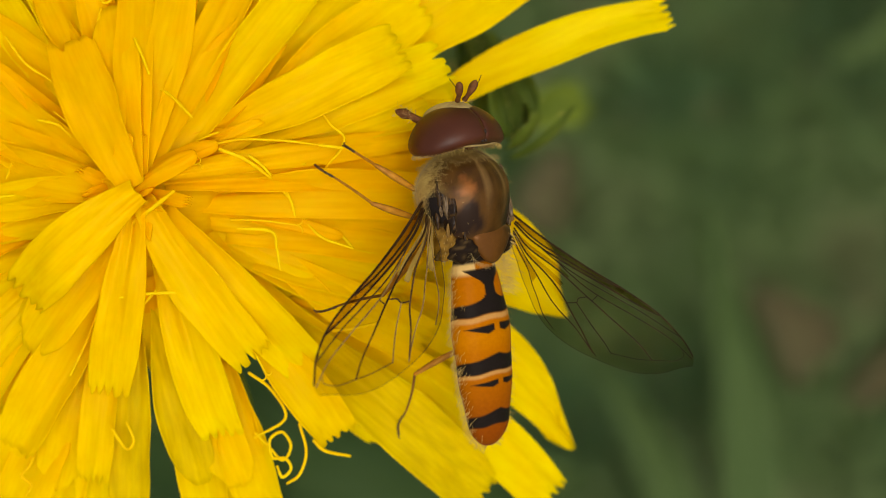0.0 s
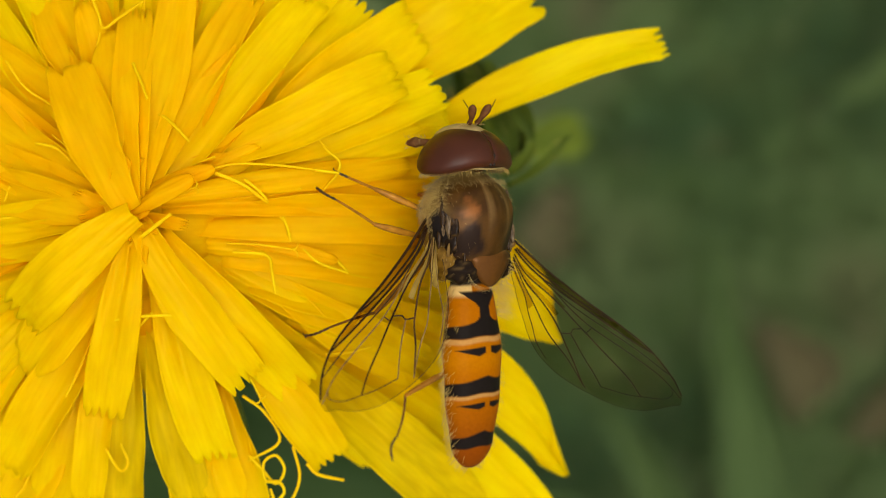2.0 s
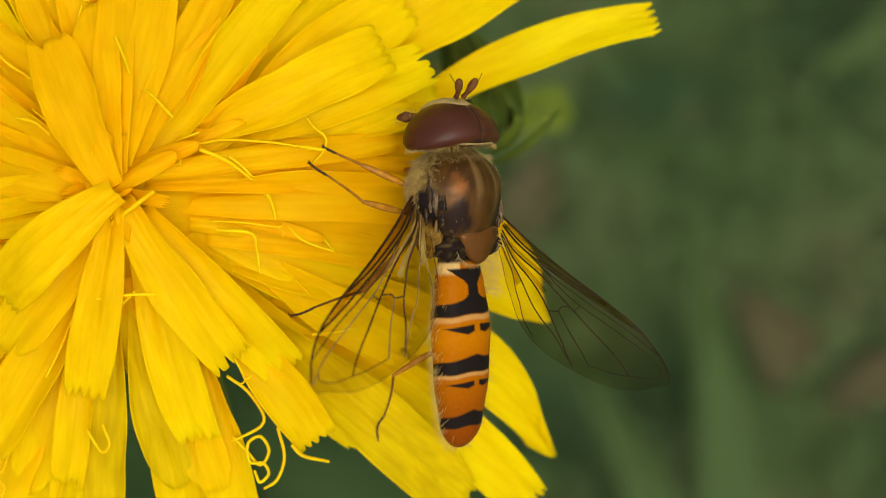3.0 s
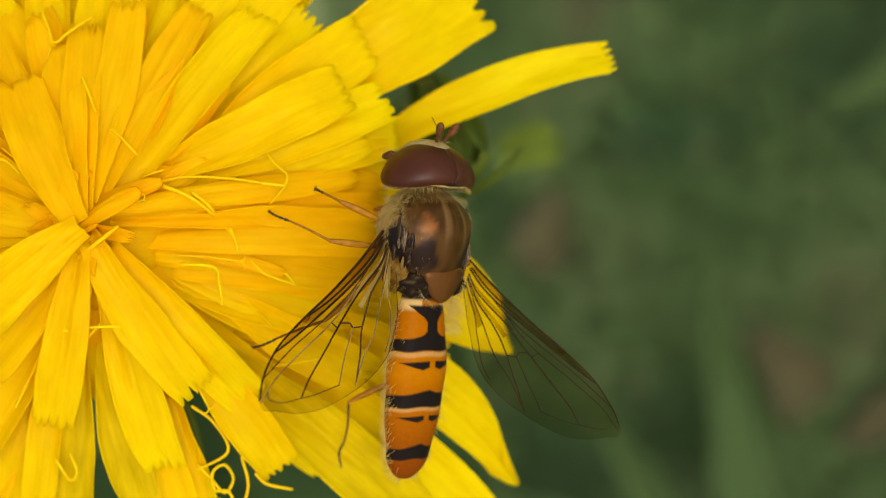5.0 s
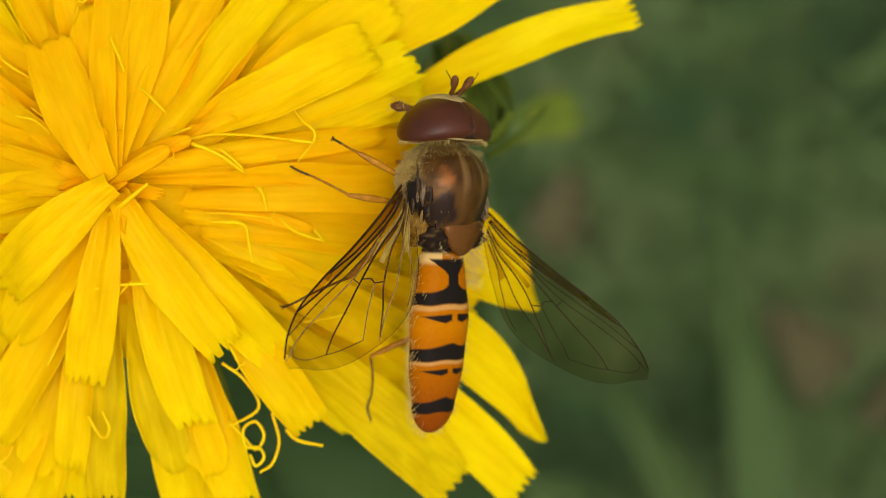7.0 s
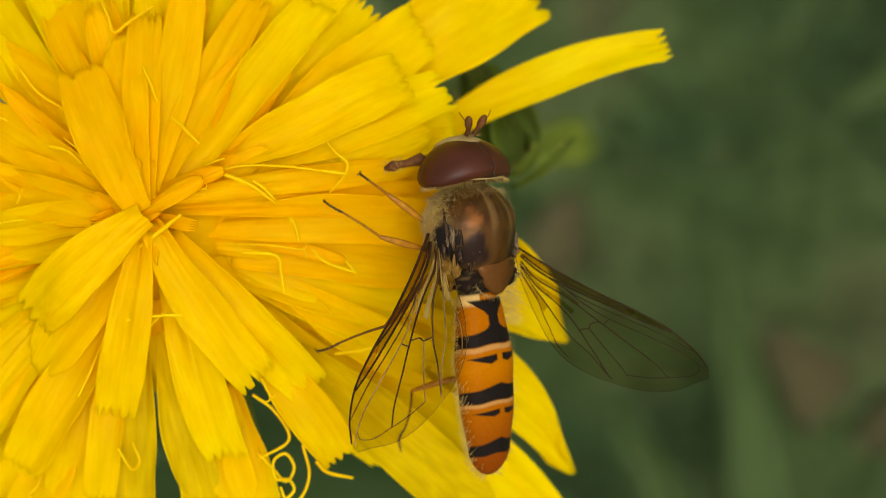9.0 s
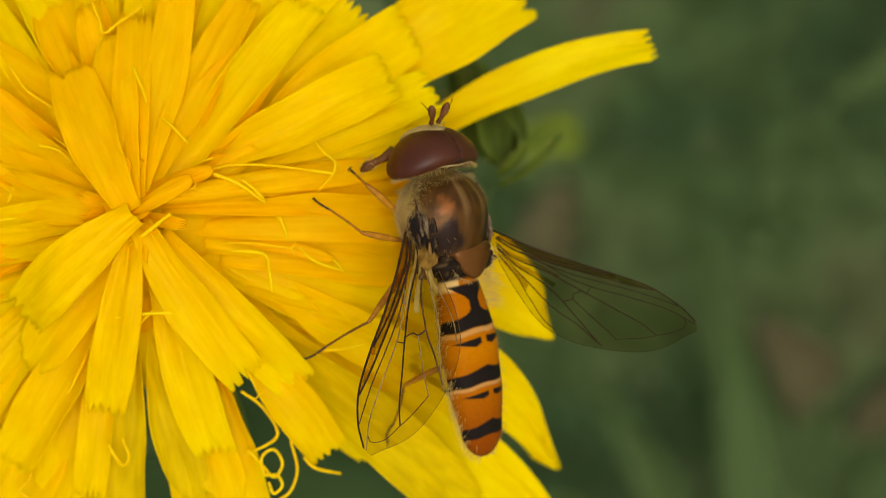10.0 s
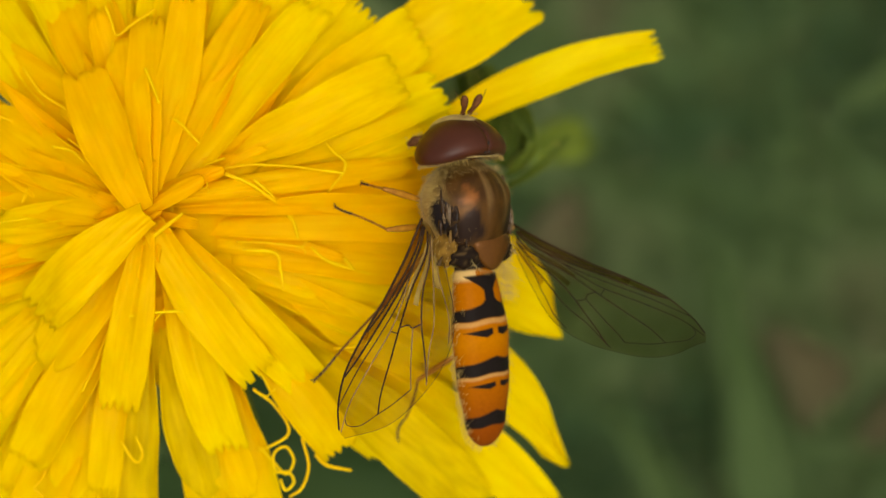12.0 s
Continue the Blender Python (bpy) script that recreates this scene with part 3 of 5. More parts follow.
        ligule(CENTRE + d * 1.5 + Vector((0, 0, 0.9)), CENTRE + d * (FRNG.uniform(7.0, 9.4) if abs(a - 0.08) > 0.16 else FRNG.uniform(6.6, 7.8)) + Vector((0, 0, FRNG.uniform(-2.4, -0.9))), FRNG.uniform(1.2, 1.7), 0.5, FRNG.uniform(-0.3, 0.3), FRNG.uniform(-20, 20))
    for k in range(14):
        a = 2.4 * k + FRNG.uniform(-0.3, 0.3)
        r = 0.6 + 5.4 * (k / 14) ** 0.8
        d = Vector((math.cos(a), math.sin(a), 0))
        p = CENTRE + d * r + Vector((0, 0, 2.5 - 0.42 * r))
        q = p + d * FRNG.uniform(0.8, 1.7) + Vector((FRNG.uniform(-0.5, 0.5), FRNG.uniform(-0.5, 0.5), FRNG.uniform(0.1, 0.5)))
        style(FRNG.uniform(0.04, 0.06), [p, (p + q) / 2 + Vector((FRNG.uniform(-0.15, 0.15), FRNG.uniform(-0.15, 0.15), 0.12)), q], k % 5 == 0)


build_head()
build_inner()
for first, last, count, short, long, wide, cup, lift in ((28, 118, 13, 3.2, 6.6, 0.80, 0.34, 1.7), (-10, 34, 6, 3.4, 6.2, 0.60, -0.42, 1.6), (-118, -50, 8, 1.2, 2.6, 0.34, 0.30, 2.1), (140, 205, 7, 3.2, 6.0, 0.75, 0.34, 1.5)):
    for k in range(count):
        turn = radians(first + (last - first) * (k + FRNG.uniform(-0.3, 0.3)) / (count - 1))
        out = Vector((math.cos(turn), math.sin(turn), 0))
        root = CENTRE + out * FRNG.uniform(0.15, 0.5) + Vector((0, 0, lift - 0.5))
        ligule(root, root + out * FRNG.uniform(short, long) + Vector((0, 0, FRNG.uniform(-0.4, 0.3))), wide * FRNG.uniform(0.75, 1.25), 0.2, FRNG.uniform(-0.15, 0.15), FRNG.uniform(-20, 20), CORE if k % 3 == 0 else INNER, FRNG.choice((0, 0, -1)), cup * FRNG.uniform(0.3, 0.8))
# rolled young florets, a folded one and the broad ones that rise from the middle
ligule((-9.1, 1.55, 2.2), (-7.05, 2.75, 2.9), 0.60, 0.25, 0.05, 0, CORE, -1, -0.55)
ligule((-9.0, 1.9, 2.0), (-6.5, 3.05, 2.4), 0.52, 0.3, 0.1, 0, CORE, -1, -0.5)
ligule((-9.15, 2.0, 2.0), (-9.0, 3.3, 2.9), 0.5, 0.1, 0.1, 10, CORE, -1, 0.45)
ligule((-7.8, 0.9, 0.9), (-5.1, 0.65, 0.9), 0.7, 0.3, 0.1, 0, None, -1, -0.4)
ligule((-8.70, 1.55, 3.30), (-12.34, -1.42, 1.60), 1.72, 0.70, -0.10, 0, cup=-0.12)
ligule((-9.17, 1.10, 1.90), (-12.32, -3.04, 0.90), 1.75, 0.40, 0.00, 0, teeth=-1)
ligule((-9.74, -0.49, 0.80), (-13.00, -6.03, 0.20), 1.63, 0.50, 0.10, 0)
ligule((-8.85, 1.25, 2.40), (-9.89, -4.36, 1.10), 1.39, 0.40, 0.08, 0)
ligule((-9.92, -2.17, 0.70), (-10.58, -7.09, 0.00), 1.14, 0.30, 0.00, 0)
ligule((-9.31, -2.02, 0.40), (-9.51, -8.16, -0.40), 1.29, 0.30, 0.00, 0, mat=SHADED_PETAL)
ligule((-10.56, -2.71, 0.10), (-11.86, -7.42, -0.60), 1.47, 0.30, 0.00, 0, teeth=-1)
ligule((-8.50, -1.60, 0.30), (-7.38, -7.20, -0.40), 1.36, 0.40, -0.05, 0, teeth=-1, mat=SHADED_PETAL)
ligule((-8.27, -0.15, 1.20), (-6.56, -5.67, 0.30), 1.52, 0.40, -0.05, 0)
ligule((-7.56, -2.71, 0.20), (-6.16, -7.28, -0.60), 1.47, 0.30, 0.00, 0, teeth=-1)
ligule((-6.76, -3.41, -0.20), (-5.52, -8.19, -1.10), 1.56, 0.30, 0.00, 0)
ligule((-8.62, 1.35, 2.40), (-5.63, -3.33, 1.00), 1.53, 0.50, -0.05, 0)
ligule((-8.15, 1.13, 1.90), (-4.06, -3.59, 0.24), 1.59, 0.50, -0.05, 0)
ligule((-11.41, -4.45, -0.30), (-13.23, -8.00, -1.00), 1.72, 0.40, 0.14, 9)
ligule((-9.91, -2.72, -0.10), (-10.64, -8.19, -1.10), 1.45, 0.40, -0.10, 0)
ligule((-10.75, -2.02, 0.40), (-13.60, -4.78, -0.10), 1.51, 0.40, 0.07, -16)
ligule((-9.93, -0.65, 1.10), (-13.12, -2.02, 0.40), 1.41, 0.40, 0.00, 0, teeth=-1)
ligule((-5.83, -2.02, 0.40), (-3.18, -5.78, -0.64), 1.51, 0.40, 0.11, -1)
ligule((-8.10, -2.05, -0.40), (-7.15, -8.80, -1.30), 1.50, 0.30, 0.00, 0)
ligule((-6.99, -3.10, -0.60), (-5.88, -8.70, -1.50), 1.76, 0.30, 0.00, 0)
ligule((-9.10, 1.68, 2.30), (-13.77, 1.32, 1.10), 1.15, 0.30, 0.00, 0, teeth=-1)
ligule((-9.15, 1.75, 2.20), (-13.97, 2.61, 1.00), 1.39, 0.30, 0.10, 0, mat=INNER)
ligule((-9.22, 1.92, 2.00), (-14.02, 3.63, 0.80), 1.05, 0.30, 0.00, 0, mat=INNER)
ligule((-9.21, 1.96, 1.90), (-14.22, 4.90, 0.70), 1.5, 0.30, 0.10, 0, teeth=-1, mat=INNER)
ligule((-9.25, 1.46, 2.00), (-14.22, 0.61, 0.70), 1.23, 0.40, 0.12, -4)
ligule((-10.09, 0.69, 1.10), (-14.31, -0.49, 0.40), 1.41, 0.40, 0.13, -7)
ligule((-8.81, 1.77, 2.80), (-10.92, 6.07, 1.90), 1.62, 0.30, 0.12, 0, teeth=3, mat=INNER)
ligule((-8.84, 1.90, 2.50), (-9.76, 7.14, 1.50), 1.28, 0.30, 0.00, 0, teeth=-1, mat=INNER)
ligule((-8.78, 1.97, 2.40), (-9.07, 7.86, 1.20), 1.14, 0.30, 0.00, 8, mat=INNER)
ligule((-8.72, 2.16, 2.10), (-7.75, 8.54, 1.10), 1.30, 0.30, -0.10, 0, mat=INNER)
ligule((-8.53, 2.28, 2.00), (-5.66, 8.44, 0.70), 1.28, 0.30, 0.10, 0, mat=INNER)
ligule((-8.25, 2.32, 1.90), (-3.81, 8.35, 0.22), 1.38, 0.30, 0.00, 0)
ligule((-6.48, 4.24, 0.60), (-2.49, 8.66, -0.60), 1.6, 0.30, 0.00, 0)
ligule((-7.14, 4.40, 0.70), (-4.86, 8.75, -0.10), 1.60, 0.30, 0.00, 0)
ligule((-10.30, 4.21, 0.90), (-13.85, 6.57, 0.20), 1.68, 0.30, 0.00, 0, mat=INNER)
ligule((-9.99, 4.73, 0.80), (-11.84, 8.54, 0.10), 1.68, 0.30, 0.00, 0, mat=INNER)
ligule((-9.53, 4.87, 1.00), (-10.58, 8.32, 0.40), 1.06, 0.20, 0.00, 10, mat=INNER)
ligule((-6.64, 3.41, 1.29), (-1.23, 6.09, 0.10), 1.77, 0.70, -0.10, 0)
ligule((-5.92, 3.23, 1.10), (0.10, 5.77, -0.71), 1.59, 0.40, 0.00, 0)
ligule((-4.78, 4.56, 0.80), (-0.68, 7.82, -0.74), 1.98, 0.30, 0.00, 0)
ligule((-3.89, 5.23, -0.80), (2.85, 9.50, -2.96), 2.82, 0.40, -0.04, 7)
ligule((-4.47, 3.49, 0.50), (0.32, 4.72, -1.32), 1.73, 0.40, 0.08, 1)
ligule((-1.55, 3.80, -4.10), (7.29, 7.52, -2.80), 1.38, 0.60, 0.62, 0)
ligule((-8.18, 2.16, 2.30), (-0.84, 3.36, -0.13), 0.82, 0.40, 0.00, 0, teeth=-1, cup=-0.2, mat=INNER)
ligule((-8.09, 1.94, 1.90), (-0.12, 2.50, -0.70), 1.12, 0.30, 0.00, 0, mat=INNER)
ligule((-7.31, 1.48, 1.29), (-0.05, 1.58, -0.45), 1.55, 0.50, 0.05, 0, mat=INNER)
ligule((-6.44, 0.49, 0.90), (-0.35, 0.22, -0.85), 1.44, 0.40, 0.02, -10, mat=INNER)
ligule((-6.47, 0.19, 0.70), (-1.11, -1.03, -0.91), 1.54, 0.40, -0.10, 10)
ligule((-5.31, 2.39, 0.50), (0.02, 2.84, -1.30), 1.70, 0.40, 0.08, 10, mat=INNER)
ligule((-5.15, 3.24, 0.40), (0.19, 3.85, -1.41), 1.83, 0.40, -0.07, 11)
ligule((-3.82, 1.18, 0.10), (0.29, 0.87, -2.22), 1.58, 0.40, 0.13, -13)
ligule((-2.22, 1.98, -2.30), (4.07, -2.22, -4.60), 2.91, 0.40, 0.55, 0, teeth=0)
ligule((-4.81, -0.49, 0.40), (-0.42, -2.98, -1.56), 1.65, 0.40, -0.02, 10)
ligule((-3.85, -0.50, -0.30), (4.36, -6.70, -5.00), 2.08, 0.40, 1.10, 0, teeth=0)
ligule((-4.90, -1.71, -0.50), (3.51, -8.22, -3.70), 1.88, 0.40, 0.66, 0)
ligule((-5.91, -1.70, -0.30), (1.28, -7.98, -2.60), 2.02, 0.40, 0.30, 0, mat=SHADED_PETAL)
ligule((-4.96, 0.19, -1.10), (2.13, -1.45, -3.60), 2.48, 0.30, 0.30, 0)
ligule((-5.68, -0.68, -1.30), (0.29, -4.51, -3.00), 2.45, 0.30, 0.20, 0)
ligule((-6.36, -1.03, -1.10), (-1.50, -5.71, -2.40), 2.05, 0.30, 0.10, 0)
ligule((-5.00, 2.20, -0.30), (0.40, 2.15, -1.70), 1.70, 0.30, 0.05, 0)
ligule((-5.00, 3.30, -0.50), (0.70, 3.30, -1.90), 1.80, 0.30, 0.05, 0)
ligule((-4.61, 1.94, -1.10), (0.65, 0.56, -3.20), 2.46, 0.30, 0.10, 0)
style(0.094, [(-8.93, 0.75, 2.30), (-8.33, 1.18, 2.60), (-7.66, 1.66, 2.90)])
style(0.068, [(-8.48, 4.72, 1.70), (-7.94, 4.48, 2.00), (-7.24, 3.80, 2.30)])
style(0.068, [(-8.98, 6.13, 1.90), (-8.71, 5.58, 2.10), (-8.48, 5.04, 2.30)])
style(0.068, [(-6.03, 0.60, 1.50), (-5.03, 0.51, 1.63), (-4.85, 0.02, 1.77), (-4.73, -0.61, 1.90)])
style(0.060, [(-4.79, 1.70, 0.70), (-4.27, 1.03, 0.83), (-3.59, 0.35, 0.97), (-2.66, 0.02, 1.10)])
style(0.060, [(-3.68, 4.21, 0.90), (-3.33, 3.70, 1.03), (-2.94, 3.35, 1.17), (-2.95, 3.05, 1.20), (-3.12, 2.80, 1.15), (-3.48, 2.42, 0.95)])
style(0.068, [(-5.84, -3.72, 0.30), (-5.18, -4.24, 0.17), (-4.76, -5.11, 0.03), (-5.72, -5.72, -0.10)])
style(0.068, [(-5.72, -5.55, -0.10), (-5.29, -5.97, -0.08), (-4.86, -6.40, -0.06), (-4.60, -5.97, -0.04), (-4.86, -5.54, -0.02), (-5.23, -5.76, 0.00), (-5.16, -6.30, 0.02), (-4.76, -6.33, 0.04), (-4.59, -6.64, 0.06), (-4.85, -6.89, 0.08), (-5.01, -6.55, 0.10)])
style(0.068, [(-4.33, -5.27, 0.10), (-4.13, -6.13, 0.03), (-4.34, -6.82, -0.03), (-4.73, -7.11, -0.10)])
style(0.077, [(-3.92, -5.80, -0.10), (-3.59, -6.14, -0.30), (-2.83, -6.33, -0.50)])
style(0.068, [(-12.66, 2.50, 1.50), (-12.86, 1.84, 1.40), (-12.72, 1.26, 1.30)])
style(0.060, [(-9.93, 0.69, 1.10), (-10.09, 0.18, 1.10), (-10.01, -0.48, 1.10)])
style(0.060, [(-13.26, -2.86, 0.50), (-12.59, -3.20, 0.50), (-11.99, -3.16, 0.50)])
style(0.055, [(-7.16, 2.92, 1.70), (-6.01, 3.19, 1.67), (-4.69, 3.17, 1.63), (-3.54, 3.04, 1.60)])
style(0.068, [(-3.61, 3.03, 1.80), (-3.20, 2.98, 1.75), (-2.91, 2.95, 1.70)])
style(0.068, [(-7.53, 2.50, 1.50), (-6.05, 2.34, 1.40), (-4.06, 2.51, 1.30)])
style(0.068, [(-5.66, 2.73, 1.90), (-5.30, 2.45, 1.80), (-5.02, 2.16, 1.70)])
style(0.103, [(-9.31, 1.60, 2.60), (-9.26, 1.28, 2.45), (-9.03, 0.96, 2.30)])
style(0.077, [(-9.06, 1.44, 2.50), (-9.17, 1.22, 2.45), (-9.27, 1.06, 2.40)])
style(0.068, [(-9.97, 0.26, 1.70), (-9.95, -0.15, 1.50), (-9.95, -0.65, 1.30)])
style(0.068, [(-9.60, 0.02, 1.50), (-9.45, 0.35, 1.40), (-9.32, 0.72, 1.30)])
style(0.077, [(-4.74, 1.77, 1.20), (-4.34, 1.19, 0.95), (-3.86, 0.52, 0.70)])
style(0.068, [(-3.05, 0.44, 0.70), (-2.85, 0.22, 0.60), (-2.69, 0.02, 0.50)])
style(0.068, [(-12.29, -6.03, 0.20), (-12.46, -6.55, 0.20), (-12.70, -6.83, 0.20), (-12.42, -7.10, 0.20), (-12.56, -7.44, 0.20)])
style(0.068, [(-8.99, 0.77, 0.90), (-8.84, 0.27, 0.85), (-8.78, -0.49, 0.80)])
style(0.070, [(-9.80, -1.47, 2.00), (-8.35, -1.28, 2.20), (-6.95, -1.28, 2.00)])
style(0.060, [(-9.00, -1.93, 1.80), (-8.60, -1.50, 2.00), (-8.28, -1.20, 2.25)])
style(0.080, [(-3.28, -2.43, 0.90), (-2.59, -2.34, 1.00), (-1.95, -2.19, 0.90)])
style(0.065, [(-9.85, -5.30, 0.90), (-9.40, -5.92, 1.00), (-9.15, -5.67, 1.10), (-9.36, -5.13, 1.10)])
style(0.065, [(-10.30, 8.12, 1.50), (-10.08, 7.63, 1.60), (-9.89, 7.18, 1.70), (-9.41, 7.49, 1.80), (-8.70, 7.95, 1.90)])
style(0.060, [(-10.03, 7.06, 1.50), (-10.10, 6.58, 1.60), (-10.06, 6.12, 1.50)])
style(0.075, [(-4.66, 1.80, 1.10), (-4.47, 1.36, 1.20), (-4.38, 0.97, 1.10)])
style(0.085, [(-6.50, 2.90, 2.00), (-5.75, 2.60, 1.90), (-5.02, 2.07, 1.60)])
style(0.065, [(-11.80, 3.75, 1.90), (-11.20, 3.61, 2.00), (-10.80, 3.25, 1.90)])
style(0.060, [(-12.90, 6.25, 1.20), (-12.30, 5.46, 1.30), (-11.44, 4.90, 1.40)])
style(0.055, [(-5.50, 3.93, 1.20), (-4.97, 4.26, 1.30), (-4.20, 4.60, 1.30)])


# ---- the bud beside it ----
def build_bud():
    bud = tagged(new("green_flower_bud"), "dark green hairy closed flower bud beneath the yellow petals", "flower bud")
    base, tip = Vector((1.3, 7.2, -9.6)), Vector((2.35, 4.1, -7.9))
    m = along(base, tip)
    v, f, _ = ellipsoid((0, 0, 0), (1.0, 1.0, 1.0), None, 24, 16)
    v = [(x * 2.1 + 0.0018, y * (0.95 - 110 * x), z * (0.95 - 110 * x)) for x, y, z in v]
    mesh_object("bud_core", v, f, BUD, bud, m=m)
    rng = random.Random(3)
    for k in range(15):
        a = 2 * math.pi * k / 15 * 3.02
        r = m @ pose(0, 0, 0, math.degrees(a), 0, 0) @ pose(rng.uniform(-0.0004, 0.0008), 0, 0.00085, 0, rng.uniform(-2, 14), rng.uniform(-8, 8))
        v, f = strap(rng.uniform(2.2, 3.4), rng.uniform(0.6, 0.95), 0.25, 0, 0, 0, cup=-0.25, base=0.9, rows=12, cols=8, rng=rng)
        bract = mesh_object("bract", v, f, BUD, bud, m=r)
        places = [(Vector((rng.uniform(0.2, 2.2), rng.uniform(-0.2, 0.2), 0.25)), Vector((0.5, rng.gauss(0, 0.5), 0.9))) for _ in range(14)]
        hairs("bristles", bract, places, 0.3, 0.010, rng)
    for root, end, wide, bend, mat in (((1.95, 6.6, -7.0), (3.30, 4.55, -6.7), 0.72, 0.16, BUD), ((3.32, 4.72, -6.7), (2.20, 3.40, -7.3), 0.46, 0.12, GREEN),
                                       ((1.70, 6.2, -7.1), (2.30, 3.70, -6.9), 0.60, -0.12, BUD), ((2.35, 3.15, -7.4), (4.60, 4.95, -6.8), 0.36, -0.20, BUD)):
        reach = (Vector(end) - Vector(root)).length
        v, f = strap(reach, wide, 0.25, bend, 14, 0, base=0.6, rng=rng)
        bract = mesh_object("bract", v, f, mat, bud, m=along(root, end))
        places = [(Vector((rng.uniform(0.2, 0.9 * reach), rng.choice((-0.42, 0.42)) * wide, 0.1)), Vector((0.4, rng.gauss(0, 0.8), 0.8))) for _ in range(22)]
        hairs("bristles", bract, places, 0.22, 0.007, rng)
    stem = spline([base * MM, Vector((-1.0, 8.6, -40)) * MM, Vector((-2.0, 10.5, -110)) * MM, Vector((-3, 12, -210)) * MM, Vector((-3, 13, -302)) * MM], 8)
    v, f = tube(stem, [0.8 * MM] * len(stem), 10)
    mesh_object("stem", v, f, STEM, bud, "thin green stem")


def build_side_leaf():
    v, f = strap(4.6, 2.9, 0.5, 0.3, 15, 0, base=0.6)
    leaf = tagged(new("meadow_leaf"), "small pale green leaf on a thin stalk below the bud", "leaf")
    mesh_object("blade", v, f, GREEN, leaf, m=along((4.7, 7.7, -46), (9.2, 8.5, -48)))
    v, f = tube(spline([Vector((4.7, 7.7, -46)) * MM, Vector((3.0, 6.0, -80)) * MM, Vector((6, 2, -180)) * MM, Vector((8, 0, -302)) * MM], 6), [0.4 * MM] * 19, 8)
    mesh_object("stalk", v, f, STEM, leaf)


build_bud()
build_side_leaf()


# leaves added below the head's gaps; their dark colour carries the shade
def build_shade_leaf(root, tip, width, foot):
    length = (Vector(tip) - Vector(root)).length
    leaf = tagged(new("meadow_leaf"), "leaf added under the flower head, its shade put into dark green", "leaf")
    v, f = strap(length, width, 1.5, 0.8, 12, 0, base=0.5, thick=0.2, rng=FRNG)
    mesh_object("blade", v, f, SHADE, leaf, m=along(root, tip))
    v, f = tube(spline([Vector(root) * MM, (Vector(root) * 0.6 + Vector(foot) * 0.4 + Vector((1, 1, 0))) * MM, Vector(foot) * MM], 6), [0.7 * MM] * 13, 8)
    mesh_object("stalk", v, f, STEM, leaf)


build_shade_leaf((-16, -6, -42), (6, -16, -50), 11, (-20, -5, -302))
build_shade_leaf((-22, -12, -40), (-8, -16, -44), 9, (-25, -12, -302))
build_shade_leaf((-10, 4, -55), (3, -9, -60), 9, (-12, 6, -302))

# ---- the hoverfly ----
FLY_ROWS = [
    (0.0, pose(0.00062, 0.00107, 0.00150, 6.82, 42.80, 12.06)),
    (0.5, pose(0.00061, 0.00118, 0.00150, 6.82, 42.80, 9.88)),
    (1.0, pose(0.00059, 0.00116, 0.00150, 6.82, 42.80, 7.59)),
    (1.5, pose(0.00079, 0.00122, 0.00150, 6.82, 42.80, 7.40)),
    (2.0, pose(0.00085, 0.00118, 0.00150, 6.82, 42.80, 7.23)),
    (2.5, pose(0.00088, 0.00112, 0.00150, 6.82, 42.80, 6.78)),
    (3.0, pose(0.00081, 0.00125, 0.00150, 6.82, 42.80, 8.05)),
    (3.2, pose(0.00091, 0.00122, 0.00150, 6.82, 42.80, 8.92)),
    (4.8, pose(0.00120, 0.00109, 0.00150, 6.82, 42.80, 0.32)),
    (5.0, pose(0.00118, 0.00111, 0.00150, 6.82, 42.80, 1.41)),
    (5.5, pose(0.00121, 0.00102, 0.00150, 6.82, 42.80, 0.51)),
    (6.0, pose(0.00128, 0.00102, 0.00150, 6.82, 42.80, 0.57)),
    (6.5, pose(0.00117, 0.00098, 0.00150, 6.82, 42.80, 1.11)),
    (7.0, pose(0.00090, 0.00114, 0.00150, 6.82, 42.80, 2.73)),
    (7.2, pose(0.00086, 0.00129, 0.00150, 6.82, 42.80, 1.99)),
    (8.8, pose(0.00111, 0.00088, 0.00150, 6.82, 42.80, 4.48)),
    (9.0, pose(0.00079, 0.00086, 0.00150, 6.82, 42.80, 10.64)),
    (9.5, pose(0.00069, 0.00068, 0.00150, 6.82, 42.80, 13.09)),
    (10.0, pose(0.00043, 0.00122, 0.00150, 6.82, 42.80, 15.97)),
    (10.5, pose(0.00041, 0.00144, 0.00150, 10.88, 42.48, 18.81)),
    (11.0, pose(0.00100, 0.00096, 0.00150, 22.69, 40.71, 14.16)),
    (11.5, pose(0.00068, 0.00132, 0.00150, 9.53, 42.60, 11.34)),
    (12.0, pose(0.00082, 0.00149, 0.00150, 6.82, 42.80, 10.64)),
]
fly = tagged(new("hoverfly"), "orange and black banded hoverfly with clear wings feeding on the flower", "hoverfly")
BLACK, ORANGE, RUST, PALE = (0.012, 0.009, 0.007), (0.345, 0.102, 0.0003), (0.20, 0.043, 0.002), (0.58, 0.38, 0.13)


def band(x, lo, hi, soft=0.012):
    return max(0.0, min(1.0, (x - lo) / soft + 0.5)) * max(0.0, min(1.0, (hi - x) / soft + 0.5))


